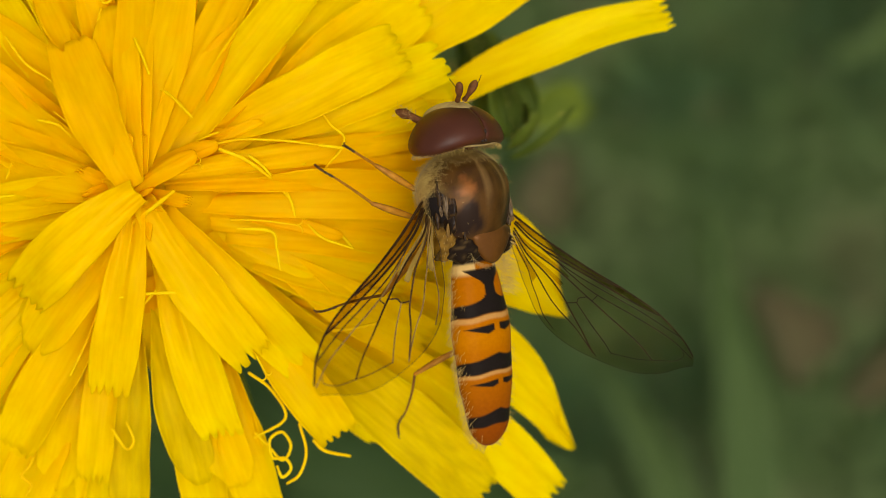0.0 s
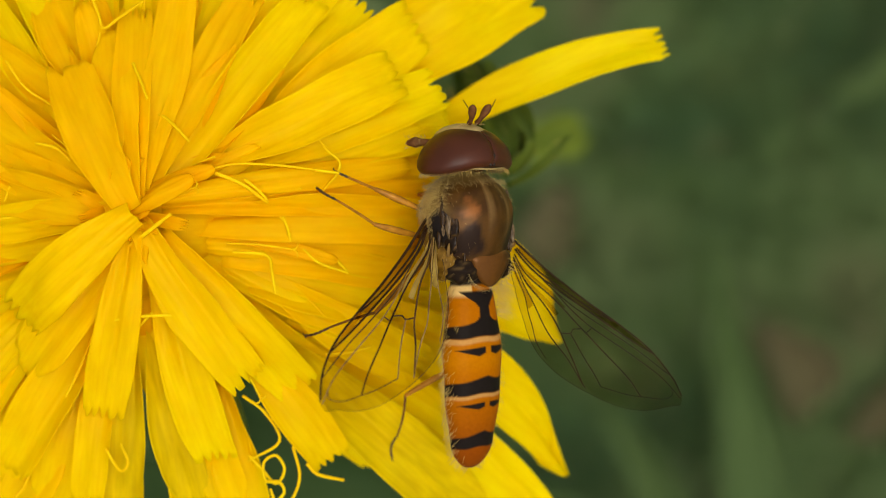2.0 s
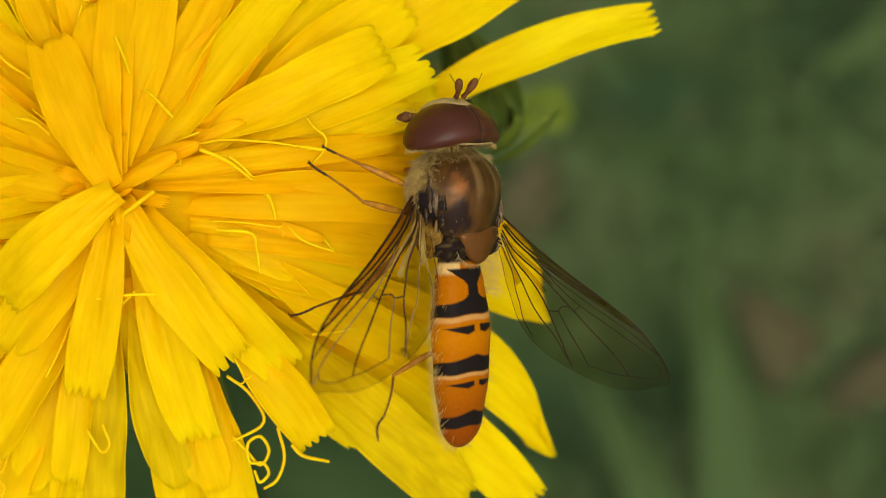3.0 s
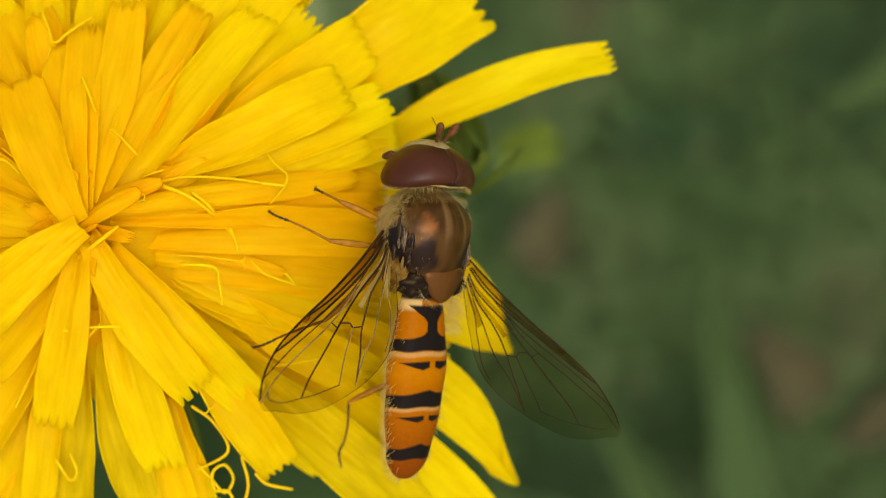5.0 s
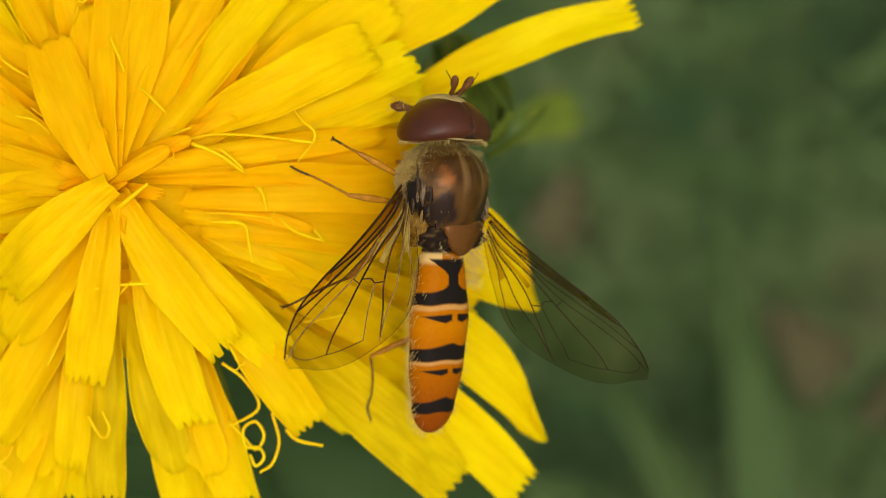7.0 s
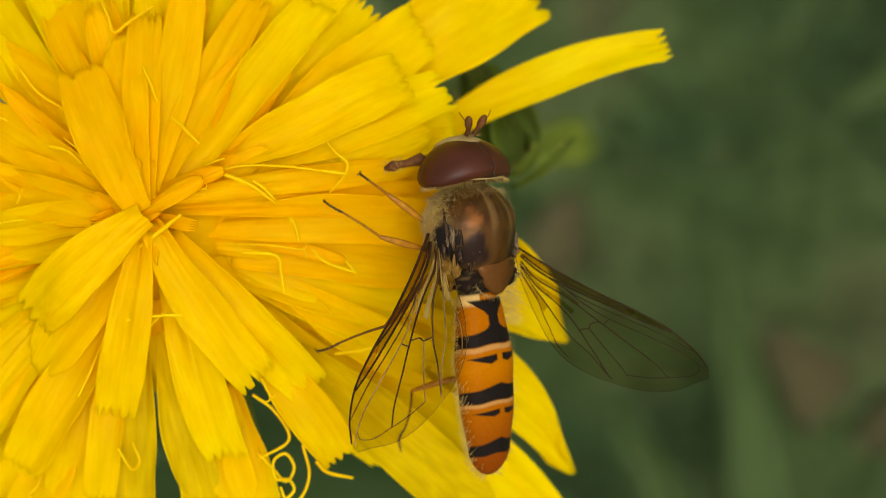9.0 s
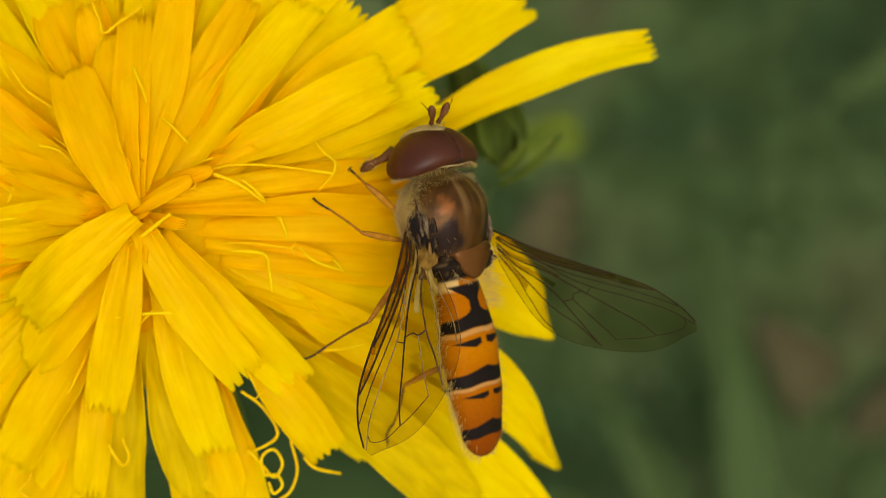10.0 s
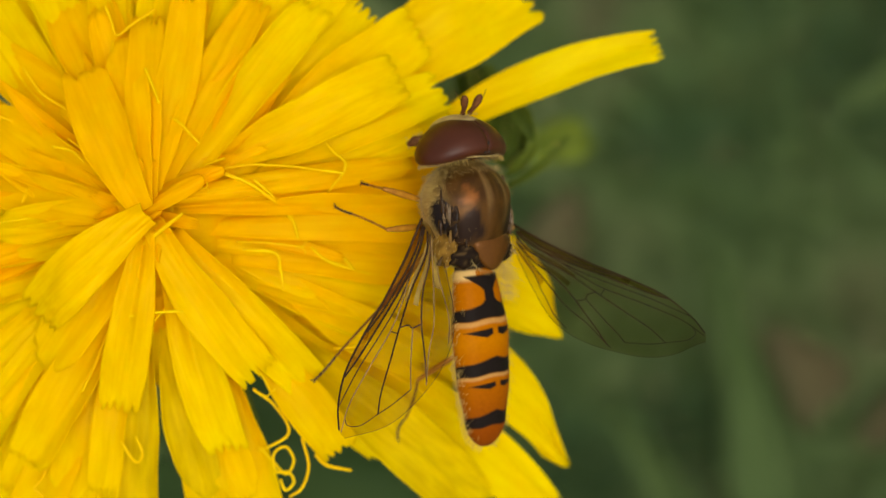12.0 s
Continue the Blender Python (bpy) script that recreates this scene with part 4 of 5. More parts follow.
def abdomen_colour(s, a):
    """s: 0 at the base to 1 at the tip; a: the angle from the middle of the back, -pi to pi."""
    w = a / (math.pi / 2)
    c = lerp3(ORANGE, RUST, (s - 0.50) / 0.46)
    # shading round the flanks, put into the colour
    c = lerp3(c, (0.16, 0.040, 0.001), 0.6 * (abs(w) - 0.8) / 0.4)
    c = lerp3(c, (0.40, 0.132, 0.0004), 1 - abs(s - 0.42) / 0.1)
    wob = 0.003 * math.sin(w * 9) + 0.012 * abs(w)
    for lo, hi in ((0.305, 0.335), (0.595, 0.618)):
        c = lerp3(c, PALE, band(s - wob, lo, hi) * 0.45)
    c = lerp3(c, PALE, band(s, 0.0, 0.10, 0.03) * (1 if abs(w) > 0.3 else 0) * 0.9)
    for lo, hi in ((0.355, 0.387), (0.640, 0.664)):
        thin = (hi - lo) * 1.4 * max(0.08, 1 - abs(abs(w) - 0.2) / 0.5)
        if 0.07 < abs(w) < 0.72:
            c = lerp3(c, BLACK, band(s, lo + 0.02 * abs(w), lo + 0.02 * abs(w) + max(0.004, thin), 0.008))
    for lo, hi in ((0.225, 0.305), (0.515, 0.597), (0.80, 0.875)):
        dip = 0.03 * max(0, 0.25 - abs(w))
        c = lerp3(c, BLACK, band(s - wob, lo - dip + 0.02 * min(1, abs(w)), hi))
    stalk = 0.16 + 0.5 * max(0, (0.16 - s) / 0.08) ** 1.5 + 0.35 * max(0, (s - 0.2) / 0.05) ** 2
    if 0.055 < s < 0.27 and abs(w) < stalk:
        c = lerp3(c, BLACK, band(abs(w), -1, stalk, 0.05) * band(s, 0.075, 0.4, 0.012))
    c = lerp3(c, (0.02, 0.016, 0.012), band(s, -0.1, 0.045, 0.02))
    if abs(w) > 1.35:
        c = lerp3(c, (0.50, 0.33, 0.10), (abs(w) - 1.35) / 0.2)
    return lerp3(c, (0.03, 0.015, 0.01), (s - 0.975) / 0.03)


ABD_LEN, ABD_START = 5.80, Vector((0, -1.20, 0.05))


def abdomen_shape(s):
    half = 1.04 * (0.62 + 0.38 * math.sin(min(1, s / 0.42) * math.pi / 2)) * (1 - 0.30 * max(0, (s - 0.45) / 0.45) ** 1.6)
    end = max(0, (s - 0.86) / 0.14)
    return half * math.sqrt(max(0.0, 1 - end * end))


def abdomen_point(s, a, lift=0.0):
    half = abdomen_shape(s)
    seg = 0.018 * math.sin(((s - 0.305) / 0.291) * 2 * math.pi)
    r = half * (1 + seg) + lift
    z = math.cos(a) * r * (0.72 if math.cos(a) > 0 else 0.5)
    return Vector((math.sin(a) * r, ABD_START.y - s * ABD_LEN, ABD_START.z + z - 0.25 * s * s))


def build_abdomen():
    rows, cols = 170, 96
    verts, faces, cols_ = [], [], []
    for i in range(rows + 1):
        s = i / rows
        for k in range(cols):
            a = 2 * math.pi * k / cols - math.pi
            verts.append(tuple(abdomen_point(s, a) * MM))
            cols_.append(abdomen_colour(s, a))
    for i in range(rows):
        for k in range(cols):
            j = (k + 1) % cols
            faces.append((i * cols + k, (i + 1) * cols + k, (i + 1) * cols + j, i * cols + j))
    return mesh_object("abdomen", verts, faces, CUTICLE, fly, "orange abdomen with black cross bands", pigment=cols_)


def thorax_pigment(x, y, z):
    rough = noise.noise(Vector((x * 5, y * 5, z * 5)))
    c = lerp3((0.085, 0.036, 0.005), (0.050, 0.020, 0.003), 0.5 + rough)
    if z > 0:
        for mid, wide, pale in ((-0.14, 0.075, 0.9), (0.12, 0.035, 0.7), (0.34, 0.05, 0.75), (0.56, 0.03, 0.5)):
            streak = 1 - ((x - mid * (1.0 - 0.25 * y)) / wide) ** 2
            c = lerp3(c, (0.19, 0.105, 0.030), streak * pale * max(0.0, min(1.0, (y + 0.35) / 0.6)))
        gloom = (1 - ((abs(x) - 0.58) ** 2 / 0.10 + (y + 0.26) ** 2 / 0.16)) * 1.6 + 1.1 * rough
        c = lerp3(c, (0.018, 0.008, 0.003), gloom)
        rust = 0.75 - ((abs(x) - 0.52) ** 2 / 0.03 + (y - 0.30) ** 2 / 0.07) + 0.9 * rough
        c = lerp3(c, (0.20, 0.068, 0.012), rust)
    c = lerp3(c, (0.19, 0.12, 0.03), (y - 0.66) / 0.3)
    side = max(0, abs(x) - 0.74) / 0.12
    c = lerp3(c, (0.26, 0.165, 0.045), side * (0.9 - z) * (0.8 + rough))
    dark = 1 - ((abs(x) - 0.90) ** 2 + (y + 0.02) ** 2 * 0.6 + (z - 0.24) ** 2 * 0.7) / 0.10
    return lerp3(c, (0.012, 0.008, 0.006), dark * 1.6)


def thorax_push(u):
    # a shoulder at the front, a furrow behind the neck plate and flat flanks
    k = 1 + 0.05 * math.sin(u.y * 4) - 0.10 * max(0, u.y - 0.6) - 0.06 * max(0, -u.z)
    k -= 0.05 * math.exp(-((u.y - 0.1) ** 2) / 0.01) * max(0, abs(u.x) - 0.4)
    return Vector((u.x * k, u.y, u.z * k))


def build_body():
    rng = random.Random(8)
    v, f, c = ellipsoid((0, 0.30, 0), (1.46, 1.66, 1.34), thorax_pigment, 72, 48, thorax_push)
    thorax = mesh_object("thorax", v, f, DORSUM, fly, "bronze brown thorax with pale stripes", pigment=c)
    v, f, c = ellipsoid((0.14, -0.70, 0.85), (0.78, 0.84, 0.25), lambda x, y, z: lerp3(lerp3((0.115, 0.043, 0.006), (0.05, 0.020, 0.004), x + 0.4 * noise.noise(Vector((x * 3, y * 3, z * 3)))), (0.20, 0.10, 0.025), (y - 0.4) / 0.3), 48, 32,
                        lambda u: Vector((u.x * (1 - 0.32 * max(0, -u.y)), u.y * (0.4 if u.y > 0 else 1.0), u.z - 0.25 * max(0, -u.y))))
    mesh_object("scutellum", v, f, DORSUM, fly, "rounded amber shield behind the thorax", pigment=c)
    abdomen = build_abdomen()
    places = []
    for _ in range(1300):
        s = rng.uniform(0.05, 1.0)
        a = (1 if rng.random() < 0.6 else -1) * rng.gauss(1.72, 0.25)
        p = abdomen_point(s, a)
        places.append((p, Vector((math.sin(a), -0.5, math.cos(a) * 0.5)).normalized()))
    hairs("hair_fringe", abdomen, places, 0.25, 0.0055, rng)
    places = []
    for _ in range(260):
        y = rng.uniform(-2.5, -0.6)
        places.append((Vector((0.80 + rng.gauss(0, 0.08), y, 0.45 + rng.gauss(0, 0.2))), Vector((1.0, -0.35, 0.35))))
    hairs("hair_tuft", abdomen, places, 0.50, 0.0065, rng)
    places = []
    for _ in range(13000):
        b, a = math.acos(rng.uniform(-1, 1)), rng.uniform(0, 6.28)
        u = Vector((math.sin(b) * math.cos(a), math.cos(b), math.sin(b) * math.sin(a)))
        if u.z > 0.1 and u.y < 0.72 and abs(u.x) < 0.74 and rng.random() < 0.98:
            continue
        if u.x > -0.45 and u.z > 0.2 and rng.random() < 0.8:
            continue
        if abs(u.x) > 0.7 and -0.55 < u.y < 0.5 and u.z > 0.1:
            continue
        if abs(u.x) < 0.5 and u.y < 0.75 and u.z > 0 and rng.random() < 0.7:
            continue
        q = thorax_push(u)
        places.append((Vector((q.x * 1.42, 0.30 + q.y * 1.66, q.z * 1.30)), (u + Vector((0, -0.7, 0))).normalized()))
    for _ in range(160):
        a = rng.uniform(-1.5, 1.5)
        places.append((Vector((0.80 * math.sin(a), -1.05 - 0.48 * math.cos(a), 0.92)), Vector((math.sin(a) * 0.6, -math.cos(a), 0.1))))
    for k in range(260):
        u = Vector((rng.gauss(0, 1), rng.gauss(0, 1), rng.gauss(0, 1))).normalized()
        s = rng.choice((-1, 1))
        places.append((Vector((s * 1.05 + 0.42 * u.x, -0.72 + 0.56 * u.y, 0.1 + 0.48 * u.z)), (u + Vector((s * 0.4, -1.0, 0))).normalized()))
    hairs("hair_coat", thorax, places, 0.17, 0.0028, rng, COAT)
    places = []
    for _ in range(1700):
        s, y, turn = rng.choice((-1, 1)), rng.gauss(0.55, 0.19), rng.gauss(0.02, 0.24)
        if not 0.18 < y < 0.95:
            continue
        hull = math.sqrt(1 - y * y)
        q = thorax_push(Vector((s * math.cos(turn) * hull, y, math.sin(turn) * hull)))
        places.append((Vector((q.x * 1.44, 0.30 + q.y * 1.66, q.z * 1.32)), Vector((s * math.cos(turn) + rng.gauss(0, 0.25), rng.gauss(-0.1, 0.35), math.sin(turn) + 0.2)).normalized()))
    hairs("flank_fur", thorax, places, 0.22, 0.0032, rng, HAIR)
    for s in (-1, 1):
        v, f, c = ellipsoid((s * 0.62, -0.98, 0.42), (0.62, 0.42, 0.50), lambda x, y, z: lerp3((0.014, 0.009, 0.006), (0.10, 0.06, 0.02), 1.3 * noise.noise(Vector((x * 3, y * 3, z * 3 + s)))), 28, 18, lambda u: u * (1 + 0.2 * noise.noise(u * 2.2)))
        mesh_object("metanotum", v, f, CUTICLE, fly, pigment=c)
        v, f, c = ellipsoid((s * 1.05, -0.72, 0.10), (0.42, 0.56, 0.48), lambda x, y, z: lerp3((0.22, 0.12, 0.018), (0.09, 0.045, 0.008), 0.4 + noise.noise(Vector((x * 3, y * 3, z * 3)))), 28, 18, lambda u: u * (1 + 0.08 * noise.noise(u * 2.0)))
        mesh_object("flank_lobe", v, f, CUTICLE, fly, "golden brown fuzzy lobe behind the wing root", pigment=c)
        for w, (ax, ay, az) in enumerate(((0.99, 0.05, 0.66), (0.88, -0.18, 0.74))):
            ridge = spline([Vector((s * ax, ay, az)) * MM, Vector((s * (ax - 0.02), ay - 0.35, az + 0.02)) * MM, Vector((s * (ax - 0.16), ay - 0.62, az + 0.04)) * MM], 5)
            v, f = tube(ridge, [0.032 * MM] * len(ridge), 7)
            mesh_object("wing_ridge", v, f, SCALE, fly, "pale ridge between wing root and shield")
        knob = [Vector((s * 1.15, -0.75, 0.2)), Vector((s * 1.45, -1.0, 0.25)), Vector((s * 1.6, -1.15, 0.28))]
        v, f = tube([p * MM for p in knob], [0.03 * MM, 0.04 * MM, 0.08 * MM], 8)
        mesh_object("haltere", v, f, STIGMA, fly)
        flap = Matrix.Translation(Vector((s * 1.12, -0.1, 0.55)) * MM) @ pose(0, 0, 0, 0, 6, -90 + s * 14)
        v, f = strap(0.5, 0.30, 0.1, 0, 0, 0, base=0.6, rows=10, cols=8)
        mesh_object("calypter", v, f, SCALE, fly, "pale scale at the wing root", m=flap)
        for k, (y, z, r) in enumerate(((0.85, -0.02, 0.20), (0.58, 0.08, 0.36), (0.20, 0.00, 0.34), (0.28, 0.34, 0.38), (-0.16, 0.26, 0.40))):
            p = Vector((s * (1.27 + 0.05 * (k % 2) - 0.22 * max(0.0, z - 0.1)), y, z))
            if s > 0 and k > 2:
                continue
            if s < 0:
                p.x, p.z = p.x * 0.97 - s * p.z * 0.22, p.z * 0.97 + abs(p.x) * 0.22
            v, f, c = ellipsoid(p, (r * 0.30, r * 0.95, r * 0.72), lambda x, y, z: lerp3((0.014, 0.008, 0.004), (0.12, 0.06, 0.015), 1.3 * noise.noise(Vector((x * 3 + k, y * 3, z * 3 + s)))), 24, 16, lambda u: u * (1 + 0.4 * noise.noise(u * 1.9 + Vector((k, s, 0)))))
            mesh_object("wing_sclerite", v, f, SHINY, fly, pigment=c)
        for k in range(9):
            turn, y = rng.uniform(0.22, 0.80), rng.uniform(-0.62, 0.50)
            r = rng.uniform(0.08, 0.20)
            hull = math.sqrt(max(0.1, 1 - y * y))
            p = Vector((s * math.cos(turn) * 1.44 * hull, 0.30 + y * 1.6, math.sin(turn) * 1.32 * hull))
            deep, pale = ((0.012, 0.008, 0.005), (0.05, 0.025, 0.008)) if k % 3 else ((0.05, 0.030, 0.012), (0.16, 0.105, 0.050))
            v, f, c = ellipsoid(p, (r * 0.45, r * rng.uniform(1.2, 2.4), r * 0.5), lambda x, y, z: lerp3(deep, pale, 0.5 + 1.2 * noise.noise(Vector((x * 2 + k, y * 2, z * 2)))), 18, 12, lambda u: u * (1 + 0.45 * noise.noise(u * 1.7 + Vector((k, s * 3, 0)))))
            mesh_object("hinge_plate", v, f, SHINY, fly, "small dark and pale plates of the wing hinge", pigment=c)
    return thorax


def swept(u):
    """The eyes reach back round the collar at the sides and are flatter behind."""
    side = min(1.0, u.x * u.x + 0.35 * u.z * u.z)
    return u.y * (1.0 if u.y > 0 else 0.55 + 0.30 * side) - 0.42 * side


def build_head_of_fly():
    rng = random.Random(9)
    v, f, c = ellipsoid((0, 2.34, -0.03), (1.37, 0.77, 1.12), None, 48, 32, lambda u: Vector((u.x, swept(u), u.z)))
    head = mesh_object("head", v, f, OCCIPUT, fly, "pale yellow head capsule")
    for s in (-1, 1):
        v, f, c = ellipsoid((s * 0.02, 2.36, 0.05), (1.50, 0.84, 1.26), None, 64, 48, lambda u: Vector((u.x * (1.0 if u.x * s > 0 else 0.04), swept(u), u.z)))
        mesh_object("compound_eye", v, f, EYE, head, "large glossy dark red-brown eye")
    v, f, c = ellipsoid((0, 2.84, -0.08), (0.70, 0.43, 0.92), None, 28, 18)
    mesh_object("face", v, f, CREAM, head, "cream yellow face")
    for ox, oy in ((0.0, 2.30), (-0.07, 2.06), (0.07, 2.06)):
        v, f, c = ellipsoid((ox, oy, 1.29 - 0.35 * (2.36 - oy)), (0.055, 0.075, 0.06), lambda x, y, z: (0.02, 0.014, 0.01), 14, 10)
        mesh_object("ocellus", v, f, SHINY, head, "small black simple eye", pigment=c)
    for s in (-1, 1):
        root = Vector((s * 0.14, 3.26, 0.46))
        mid = root + Vector((s * 0.06, 0.16, 0.16))
        end = mid + Vector((s * 0.14, 0.34, 0.22))
        v, f = tube([p * MM for p in spline([root, mid, (mid + end) / 2, end], 4)], [x * MM for x in (0.085, 0.075, 0.07, 0.07, 0.075, 0.09, 0.105, 0.118, 0.122, 0.12, 0.115, 0.10, 0.06)], 10)
        antenna = mesh_object("antenna", v, f, ANTENNA, head, "short orange-brown antenna")
        v, f = tube([p * MM for p in spline([mid, mid + Vector((s * 0.25, 0.25, 0.15)), mid + Vector((s * 0.45, 0.5, 0.15))], 3)], [0.012 * MM] * 7, 5)
        mesh_object("arista", v, f, VEIN, antenna)
    turns = [2 * math.pi * k / 48 for k in range(49)]
    ring = [Vector((1.38 * math.cos(g), 1.94 + 0.03 * math.sin(3 * g + 0.6), 1.07 * math.sin(g) + 0.02)) * MM for g in turns]
    v, f = tube(ring, [(0.034 + 0.012 * math.sin(3 * g + 1.0) * math.cos(g) + 0.008 * math.sin(7 * g)) * MM for g in turns], 8)
    rim = mesh_object("occiput_rim", v, f, OCCIPUT, head, "cream rim behind the eyes")
    places = []
    for _ in range(620):
        g = rng.choice((0.0, math.pi)) + rng.gauss(0, 0.75)
        places.append((Vector((1.38 * math.cos(g), 1.90, 1.07 * math.sin(g) + 0.02)), Vector((math.cos(g) * 0.5, -0.9, math.sin(g) * 0.5))))
    hairs("hair_fringe", rim, places, 0.18, 0.004, rng)
    places = []
    for _ in range(420):
        a = rng.uniform(0, 6.28)
        k = rng.uniform(0.8, 1.0)
        places.append((Vector((1.30 * k * math.cos(a), 1.58 + rng.uniform(-0.08, 0.08) - 0.12 * math.cos(a) ** 2, 1.08 * k * math.sin(a))), Vector((math.cos(a) * 0.9 + rng.gauss(0, 0.3), -0.5 + rng.gauss(0, 0.3), math.sin(a) * 0.9))))
    for _ in range(120):
        places.append((Vector((rng.uniform(-0.35, 0.35), 3.2, rng.uniform(0.1, 0.6))), Vector((0, 0.5, 0.8))))
    hairs("hair_collar", head, places, 0.15, 0.0035, rng, COAT)


def build_proboscis():
    """Its own space: the root at the mouth, x along it."""
    v, f = tube([Vector(p) * MM for p in ((0, 0, 0), (0.45, 0.02, 0), (0.72, 0, 0.02), (0.92, 0, 0), (1.15, 0.02, 0))], [x * MM for x in (0.20, 0.12, 0.11, 0.17, 0.08)], 12)
    p = mesh_object("proboscis", v, f, ANTENNA, fly, "brown feeding mouthpart touching the petals")
    rng = random.Random(4)
    places = [(Vector((rng.uniform(0.6, 1.2), 0.15 * math.cos(a), 0.15 * math.sin(a))), Vector((0.6, math.cos(a), math.sin(a)))) for a in [rng.uniform(0, 6.28) for _ in range(70)]]
    hairs("bristles", p, places, 0.12, 0.006, rng)
    return p


# the wing in its own space, mm: x from the root to the tip, y to the front
FRONT_EDGE = [(0.0, 0.0), (0.75, 0.02), (1.52, 0.06), (2.77, 0.20), (4.01, 0.41), (5.14, 0.51), (6.09, 0.36), (6.76, 0.08), (6.93, -0.17)]
HIND_EDGE = [(0.10, -0.30), (0.79, -0.92), (1.72, -1.55), (2.40, -1.92), (3.18, -2.15), (4.17, -2.10), (5.30, -1.72), (6.20, -1.16), (6.93, -0.17)]
VEINS = {
    "costa": (0.040, FRONT_EDGE[:8]),
    "subcosta": (0.032, [(0.20, -0.10), (0.90, -0.16), (1.56, -0.12), (2.77, 0.06), (3.77, 0.33)]),
    "first_radius": (0.036, [(0.20, -0.16), (1.00, -0.26), (2.07, -0.17), (3.29, 0.04), (4.48, 0.28), (5.25, 0.48)]),
    "second_radius": (0.024, [(1.30, -0.26), (1.92, -0.28), (2.80, -0.22), (3.88, -0.03), (4.89, 0.18), (6.09, 0.33)]),
    "third_radius": (0.026, [(1.92, -0.28), (2.60, -0.34), (3.50, -0.31), (4.84, -0.09), (5.94, 0.06), (6.79, 0.00)]),
    "media": (0.030, [(0.30, -0.30), (0.95, -0.50), (2.13, -0.46), (3.45, -0.54), (4.34, -0.62), (5.32, -0.70), (5.93, -0.83)]),
    "radial_cross_vein": (0.024, [(3.50, -0.31), (3.48, -0.55)]),
    "outer_cross_vein": (0.020, [(4.91, -1.49), (5.50, -1.14), (5.93, -0.83), (6.42, -0.47), (6.55, -0.12), (6.40, 0.03)]),
    "lower_media": (0.024, [(3.17, -0.90), (3.85, -1.11), (4.45, -1.31), (4.91, -1.49)]),
    "middle_cross_vein": (0.026, [(3.30, -0.53), (3.14, -0.74), (3.17, -0.90), (2.96, -1.10)]),
    "cubitus": (0.030, [(0.35, -0.40), (1.12, -0.67), (1.99, -0.79), (2.96, -1.10), (3.67, -1.45), (4.53, -1.85)]),
    "anal_vein": (0.024, [(0.40, -0.46), (1.19, -0.80), (2.02, -1.14), (2.88, -1.46), (3.68, -1.60), (4.63, -1.87)]),
    "axillary_vein": (0.018, [(0.45, -0.55), (1.35, -1.02), (2.05, -1.50), (2.64, -1.87), (3.20, -2.05)]),
    "hind_margin": (0.010, HIND_EDGE),
}


def on_wing(x, y, lift=0.0):
    """A point of the corrugated membrane, in mm."""
    return Vector((x, y, 0.25 * (x / 7.2) ** 2 + 0.05 * math.sin(3.6 * y + 0.5 * x) + 0.03 * math.sin(9 * y - x) + lift))


def even(points, count):
    """So many points, evenly spaced by index, of the smooth curve through the given ones."""
    fine = spline([Vector((x, y, 0)) for x, y in points], 12)
    return [fine[round(k * (len(fine) - 1) / (count - 1))] for k in range(count)]


def wing_sheet(name, first, second, mat, wing, flip, label, lift=0.0, rows=40, cols=14):
    a, b = even(first, rows + 1), even(second, rows + 1)
    verts = []
    for p, q in zip(a, b):
        for j in range(cols + 1):
            m = p.lerp(q, j / cols)
            verts.append(tuple(flip(on_wing(m.x, m.y, lift))))
    faces = [(i * (cols + 1) + j, (i + 1) * (cols + 1) + j, (i + 1) * (cols + 1) + j + 1, i * (cols + 1) + j + 1) for i in range(rows) for j in range(cols)]
    return mesh_object(name, verts, faces, mat, wing, label)


